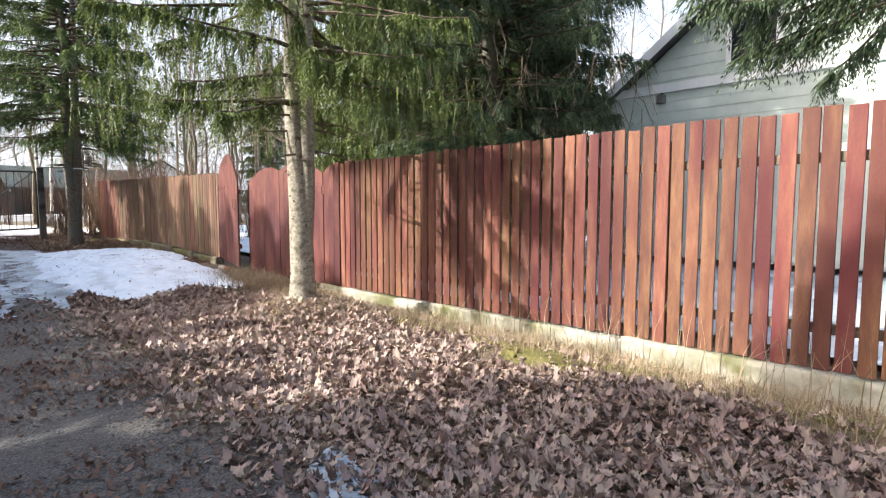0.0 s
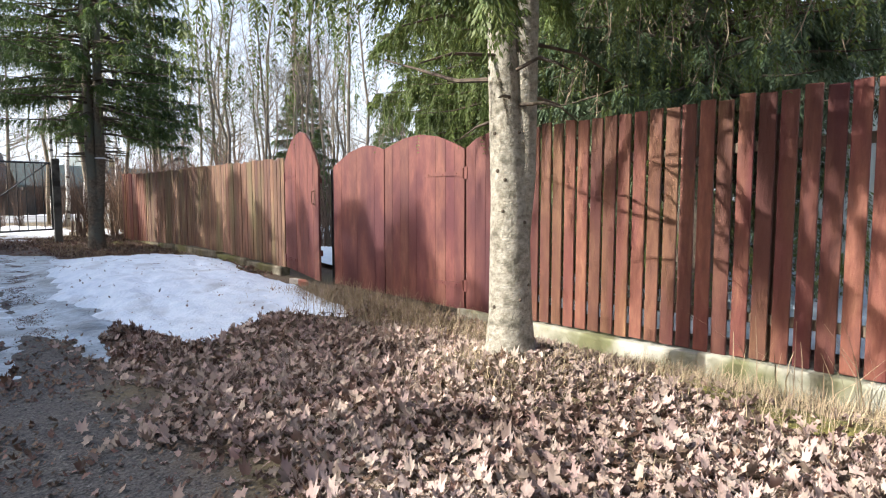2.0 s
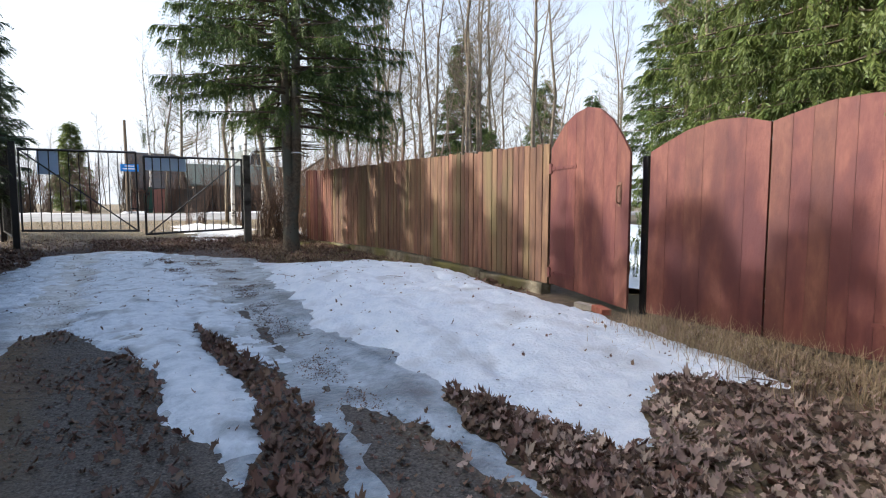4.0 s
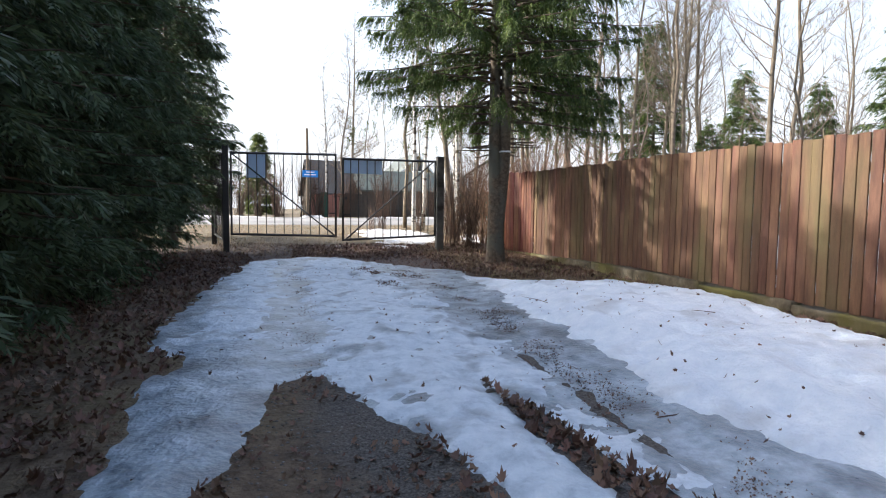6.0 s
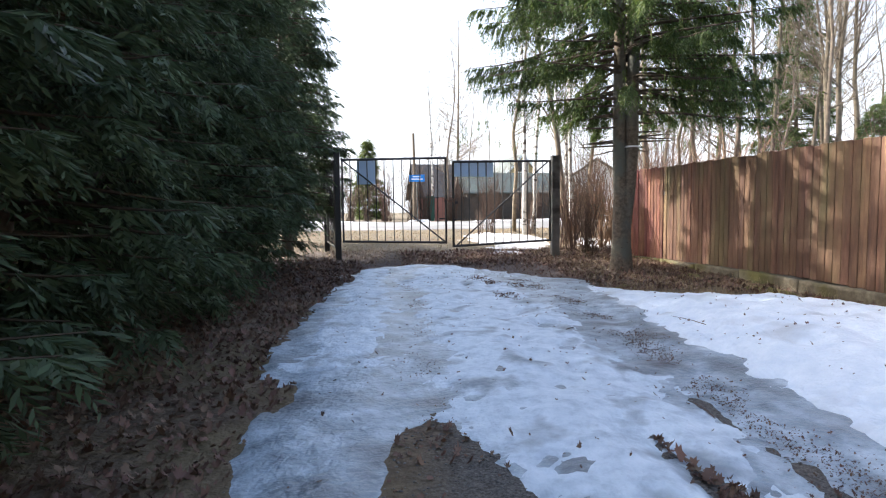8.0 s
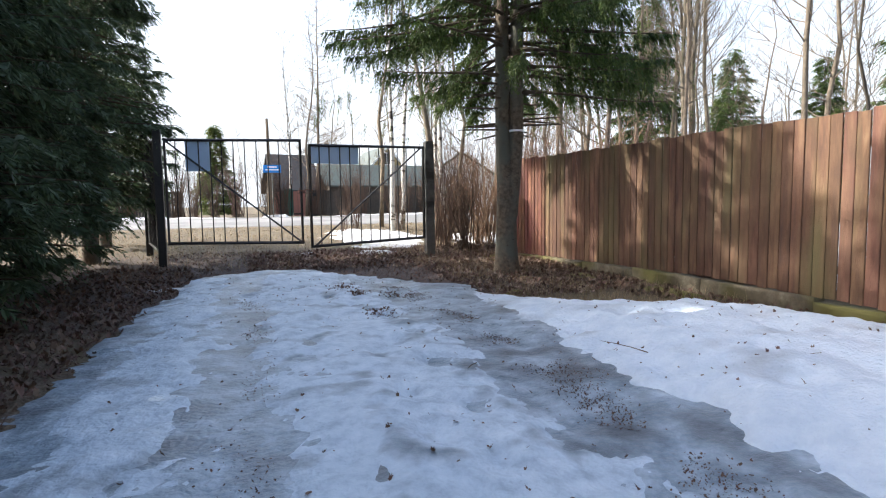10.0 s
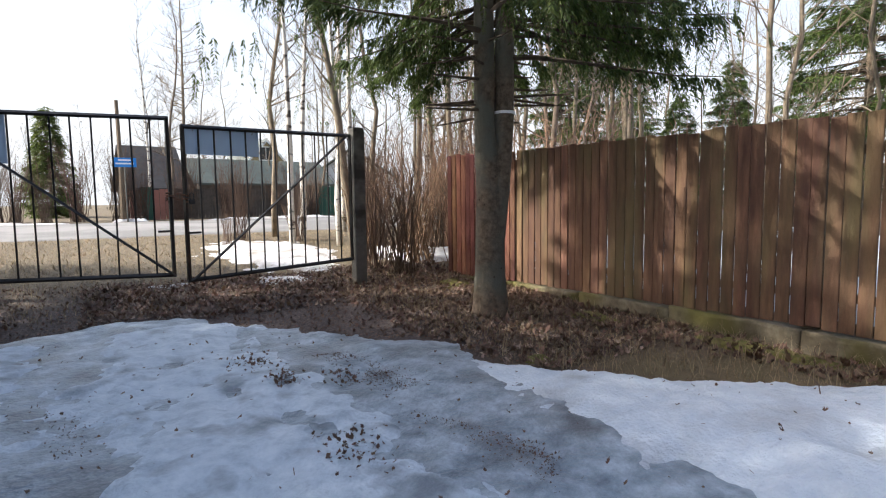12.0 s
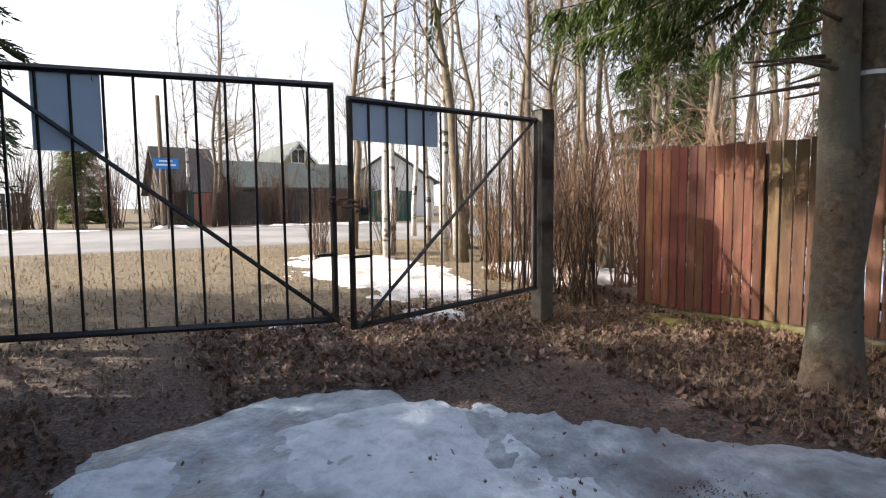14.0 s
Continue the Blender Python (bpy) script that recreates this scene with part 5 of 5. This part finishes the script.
# pole with a street sign
th = tagged(empty("utility_pole", (-2.5, 18.8, gz(-2.5, 18.8))), "grey wooden utility pole by the road", "pole")
add("pole", mesh_from("pole", *tube([(0, 0, -0.2), (0.03, 0, 2.4), (0, 0, 5.0)], [0.1, 0.09, 0.07], 8), M_rawwood), th)
th = tagged(empty("street_sign", (-2.35, 18.4, gz(-2.35, 18.4))), "blue street sign on a thin post by the road", "sign")
add("post", mesh_from("post", *tube([(0, 0, -0.1), (0, 0, 2.7)], [0.03, 0.03], 8), M_greypost), th)
pl = add("plate", mesh_from("plate", *box_at(0.85, 0.02, 0.38, (0, -0.04, 2.25)), M_signblue), th)
for z, w in ((2.50, 0.45), (2.36, 0.65)):
    add("lettering", mesh_from("lettering", *box_at(w, 0.004, 0.06, (0, -0.053, z), 0.001), M_white), pl)


# ---- leaf litter, grass, twigs ----
def leaf_shape(rng):
    """A curled five-lobed maple leaf about the origin, unit size: outline fan."""
    out = []
    for i, (a, r) in enumerate(((-90, 0.2), (-60, 0.5), (-25, 0.45), (5, 0.8), (25, 0.55), (45, 0.85), (65, 0.6), (90, 1.0), (115, 0.6), (135, 0.85), (155, 0.55), (175, 0.8), (205, 0.45), (240, 0.5))):
        a = math.radians(a)
        out.append((r * math.cos(a), r * math.sin(a)))
    return np.array(out)


LEAF = leaf_shape(None)


def leaves(name, label, material, n, place, seed, s0=0.026, s1=0.055, lift=0.05):
    """n fallen leaves at places (x, y) given by place(rng), each with its own tilt and curl, in one mesh."""
    rng = np.random.default_rng(seed)
    v, f = [], []
    k = len(LEAF)
    for i in range(n):
        x, y, h = place(rng)
        s = rng.uniform(s0, s1)
        a = rng.uniform(0, 6.28)
        curl, tx, ty = rng.uniform(-0.5, 1.3), rng.normal(0, 0.55), rng.normal(0, 0.55)
        rr = (LEAF ** 2).sum(1)
        lz = s * (curl * rr + tx * LEAF[:, 0] + ty * LEAF[:, 1] + rng.normal(0, 0.16, k))
        lx = s * (LEAF[:, 0] * math.cos(a) - LEAF[:, 1] * math.sin(a))
        ly = s * (LEAF[:, 0] * math.sin(a) + LEAF[:, 1] * math.cos(a))
        z = gz(x, y) + h + rng.uniform(0.006, lift)
        o = len(v)
        v.extend(zip(x + lx, y + ly, np.maximum(z + lz, gz(x, y) + h + 0.003)))
        v.append((x, y, z))
        f.extend([o + j, o + (j + 1) % k, o + k] for j in range(k))
    return tagged(add(name, mesh_from(name, v, np.array(f), material)), label, "leaves", kind="stuff")


def verge(rng):
    while True:
        x, y = rng.uniform(-2.1, 1.85), rng.uniform(-24, -12.2)
        if x < -1.5 + 0.5 * noise.noise((x * 1.3, y * 1.3, 40)) + rng.normal(0, 0.2):
            continue
        if y < -16.8 and x > 0.7 + 0.8 * noise.noise((y * 0.9, 3, 7)) and rng.random() < 0.88:
            continue
        if y > -14.6 and (x > 0.5 and rng.random() < 0.75 or rng.random() < 0.35):
            continue
        if snow_depth(x, y) < 0 and ice_depth(x, y) < 0:
            return x, y, 0.0


def left_side(rng):
    while True:
        x, y = rng.uniform(-6.2, -3.4), rng.uniform(-23.5, -0.3)
        lim = -4.4 if y > -10 else (-4.0 if y > -13 else -3.5)
        if x < lim + 0.3 * noise.noise((y, 0, 0)) and ice_depth(x, y) < 0:
            return x, y, 0.0


def strips(rng):
    while True:
        x, y = rng.uniform(-3.2, -0.8), rng.uniform(-14.2, -9.9)
        if ice_depth(x, y) < 0 and snow_depth(x, y) < 0 and (abs(x + 2.4) < 0.3 or x > -1.5 or (x < -2.8 and rng.random() < 0.25)):
            return x, y, 0.0


def corner(rng):
    while True:
        x, y = rng.uniform(-3.6, 1.9), rng.uniform(-4.5, 1.2)
        if ice_depth(x, y) < 0 and snow_depth(x, y) < 0 and (x > -0.6 or y > -1):
            return x, y, 0.0


def track(rng):
    while True:
        x, y = rng.uniform(-4.6, -1.3), rng.uniform(-23.5, -9.4)
        if ice_depth(x, y) < 0 and noise.noise((x * 1.2, y * 1.2, 60)) + 0.3 > rng.random():
            return x, y, 0.0


def gateway(rng):
    while True:
        x, y = rng.uniform(-5.4, 1.7), rng.uniform(-4.5, 1.6)
        if ice_depth(x, y) < 0 and snow_depth(x, y) < 0:
            return x, y, 0.0


def on_ice(rng):
    while True:
        x, y = rng.uniform(-4.4, 1.2), rng.uniform(-14, -1.5)
        h = max(ice_depth(x, y), packed_depth(x, y), snow_depth(x, y))
        if h > 0:
            return x, y, h


def rut(rng):
    while True:
        y = rng.uniform(-13.5, -3)
        c = rut_x(y) if rng.random() < 0.8 else -3.6
        x = c + rng.normal(0, 0.1)
        h = ice_depth(x, y)
        if h > 0 and noise.noise((x * 2, y * 1.2, 80)) > -0.05:
            return x, y, h


def scraps(rng):
    while True:
        cx, cy, r = ((-2.2, -5.0, 0.16), (-2.3, -3.05, 0.2), (-1.75, -3.7, 0.12), (-2.2, -3.6, 0.1))[rng.integers(4)]
        x, y = cx + rng.normal(0, r * 0.6), cy + rng.normal(0, r)
        h = max(ice_depth(x, y), packed_depth(x, y))
        if h > 0:
            return x, y, h


def fence_foot(rng):
    return rng.uniform(1.2, 1.85), rng.uniform(-9.8, -1), 0.0


litter = leaves("leaf_litter", "thick litter of dry pale brown maple leaves", M_leaf, 25000, verge, 1, 0.019, 0.046)
leaves("leaf_litter", "dark leaf litter under the dry leaves", M_leaf_dark, 9000, verge, 2, 0.015, 0.042, lift=0.015)
leaves("leaf_litter", "dark fallen leaves at the foot of the spruce row", M_leaf_dark, 17000, left_side, 3, 0.014, 0.042)
leaves("leaf_litter", "brown fallen leaves between the ice ruts", M_leaf_dark, 1500, strips, 4, 0.02, 0.045)
leaves("leaf_litter", "brown fallen leaves round the gate spruce", M_leaf_dark, 6500, corner, 5, 0.018, 0.045)
leaves("leaf_litter", "paler dry leaves scattered round the gate spruce", M_leaf, 2600, corner, 15, 0.016, 0.04, 0.03)
leaves("leaf_crumbs", "scattered leaf crumbs and needles on the gravel track", M_leaf_dark, 9000, track, 8, 0.006, 0.03, 0.015)
leaves("leaf_crumbs", "small leaf crumbs and bark over the gateway", M_leaf_dark, 9000, gateway, 10, 0.007, 0.026, 0.02)
leaves("leaf_crumbs", "dark crumbs of leaf and bark on the ice", M_leaf_dark, 650, on_ice, 9, 0.006, 0.022, 0.012)
leaves("leaf_crumbs", "dark grit and crumbs along the icy wheel ruts", M_leaf_dark, 5000, rut, 12, 0.003, 0.01, 0.006)
leaves("leaf_crumbs", "dirt and leaf scraps frozen into the trodden ice", M_leaf_dark, 420, scraps, 14, 0.006, 0.022, 0.02)
leaves("leaf_litter", "brown fallen leaves at the mossy footing", M_leaf_dark, 1400, fence_foot, 6, 0.02, 0.05)


def gravel(n, seed):
    """Small flat stones pressed into the track, one joined mesh."""
    rng = np.random.default_rng(seed)
    v, f = [], []
    while len(v) < 6 * n:
        x, y = rng.uniform(-4.6, -1.5), rng.uniform(-23, -9.3)
        if ice_depth(x, y) > 0 or (y < -14.2 and not -3.7 < x < -1.5):
            continue
        a, r, z, o = rng.uniform(0, 6.28), rng.uniform(0.004, 0.013), gz(x, y), len(v)
        for k in range(4):
            w = a + k * 1.571 + rng.normal(0, 0.2)
            v.append((x + r * math.cos(w), y + r * math.sin(w) * 0.75, z + r * 0.1))
        v += [(x, y, z + r * rng.uniform(0.45, 0.8)), (x, y, z - r * 0.6)]
        f += [[o + k, o + (k + 1) % 4, o + 4] for k in range(4)] + [[o + (k + 1) % 4, o + k, o + 5] for k in range(4)]
    return tagged(add("gravel", mesh_from("gravel", v, np.array(f), M_gravel)), "small grey stones pressed into the worn track", "gravel", kind="stuff")


gravel(12000, 17)

# the topmost leaves, each by itself
tops = []
rl = random.Random(31)
for i in range(8):
    c = rl.uniform(0.2, 0.9)
    ring = [(0.05 * x, 0.05 * y, 0.05 * (c * (x * x + y * y) * 0.5 + rl.uniform(-0.12, 0.12))) for x, y in LEAF]
    tops.append(mesh_from("leaf", ring + [(0, 0, 0)], [[j, (j + 1) % len(LEAF), len(LEAF)] for j in range(len(LEAF))], M_leaf))
rg = np.random.default_rng(9)
for i in range(280):
    x, y, _ = verge(rg)
    k = rl.uniform(0.55, 1.05)
    lf_ = add("leaf", rl.choice(tops), litter)
    lf_.matrix_basis = pose(x, y, gz(x, y) + rl.uniform(0.02, 0.055), rl.uniform(-30, 30), rl.uniform(-30, 30), rl.uniform(0, 360)) @ Matrix.Scale(k, 4)


def grass(name, label, n, place, seed, h0, h1, material, width=0.004, flat=0.5, category="grass"):
    rng = np.random.default_rng(seed)
    v, f = [], []
    for i in range(n):
        x, y, _ = place(rng)
        h = rng.uniform(h0, h1)
        a, tilt = rng.uniform(0, 6.28), rng.uniform(0.1, 1) * flat
        dx, dy = math.cos(a), math.sin(a)
        z = gz(x, y)
        o = len(v)
        for s, w in ((0, 1), (0.5, 0.8), (1, 0.15)):
            px, py = x + dx * h * tilt * s * s * 1.3, y + dy * h * tilt * s * s * 1.3
            pz = z - 0.01 + h * s * (1 - 0.45 * tilt * s)
            v.append((px - dy * width * w, py + dx * width * w, pz))
            v.append((px + dy * width * w, py - dx * width * w, pz))
        f += [[o, o + 1, o + 3, o + 2], [o + 2, o + 3, o + 5, o + 4]]
    return tagged(add(name, mesh_from(name, v, np.array(f), material)), label, category, kind="stuff")


def fence_grass(rng):
    y = rng.uniform(-24, -16.6)
    return 1.85 - abs(rng.normal(0, 0.55)), y, 0


def gate_grass(rng):
    return 1.3 + rng.normal(0, 0.35), rng.uniform(-15.6, -11.9), 0


def base_grass(rng):
    a, r = rng.uniform(0, 6.28), 0.25 + abs(rng.normal(0, 0.3))
    return 0.42 + r * math.cos(a), -16.4 + r * math.sin(a), 0


def field(rng):
    return rng.uniform(-9, 4), rng.uniform(-0.5, 8.4), 0


def corner_grass(rng):
    while True:
        x, y = rng.uniform(-0.5, 1.85), rng.uniform(-6.2, 1.0)
        if snow_depth(x, y) < 0 and ice_depth(x, y) < 0:
            return x, y, 0


grass("dry_grass", "dry straw-coloured grass along the fence footing", 11000, fence_grass, 1, 0.05, 0.22, M_dry, 0.0025, 0.9)
grass("dry_grass", "matted dry grass before the plank gate", 5000, gate_grass, 2, 0.08, 0.3, M_dry, 0.0025, 1.0)
grass("dry_grass", "dry grass tuft round the spruce base", 2800, base_grass, 3, 0.04, 0.17, M_dry, 0.0025, 1.0)
grass("dry_grass", "short brown winter grass by the road", 22000, field, 4, 0.03, 0.11, M_dry, 0.004, 1.0)
grass("dry_grass", "thin dry grass round the gate spruce", 5200, corner_grass, 5, 0.05, 0.22, M_dry, 0.0025, 1.0)
grass("dry_stalks", "tall dry weed stalks before the red fence", 170, lambda rng: (1.8 - abs(rng.normal(0, 0.15)), rng.uniform(-22.5, -17.3), 0), 6, 0.3, 0.8, M_dry, 0.0035, 0.6)


def moss_patch(x, y, rx, ry, seed):
    sheet("moss_patch", M_moss, x - 1.5 * rx, x + 1.5 * rx, y - 1.5 * ry, y + 1.5 * ry, 0.05, patch_depth(x, y, rx, ry, seed, 0.045), "cushion of yellow-green moss on the verge", "moss", drop=0.01)


for i, (x, y, rx, ry) in enumerate(((1.35, -17.4, 0.3, 0.4), (1.2, -18.1, 0.28, 0.4), (1.3, -18.9, 0.4, 0.5), (0.95, -19.5, 0.4, 0.4), (1.35, -20.2, 0.35, 0.5), (1.4, -21.4, 0.3, 0.5), (1.6, -8.4, 0.15, 0.5), (1.65, -5.2, 0.15, 0.6), (1.5, -3.3, 0.2, 0.4), (1.3, -0.6, 0.25, 0.3), (-0.1, -4.2, 0.2, 0.12))):
    moss_patch(x, y, rx, ry, i)

# loose twigs on the ground
for i in range(46):
    if i < 30:
        x, y = rt.uniform(-1.2, 1.7), rt.uniform(-20, -13)
    else:
        x, y = rt.uniform(-3.5, 1.5), rt.uniform(-11, -1)
    a, L = rt.uniform(0, 6.28), rt.uniform(0.15, 0.5)
    z = gz(x, y) + max(0, ice_depth(x, y), snow_depth(x, y)) + 0.008
    p = [(x + L * s * math.cos(a + 0.3 * s), y + L * s * math.sin(a + 0.3 * s), z + 0.02 * s) for s in (0, 0.4, 0.7, 1)]
    tagged(add("twig", mesh_from("twig", *tube(p, [0.004, 0.0035, 0.003, 0.0015], 5), M_shrub)), "thin fallen twig lying on the ground", "twig", "fallen twigs")
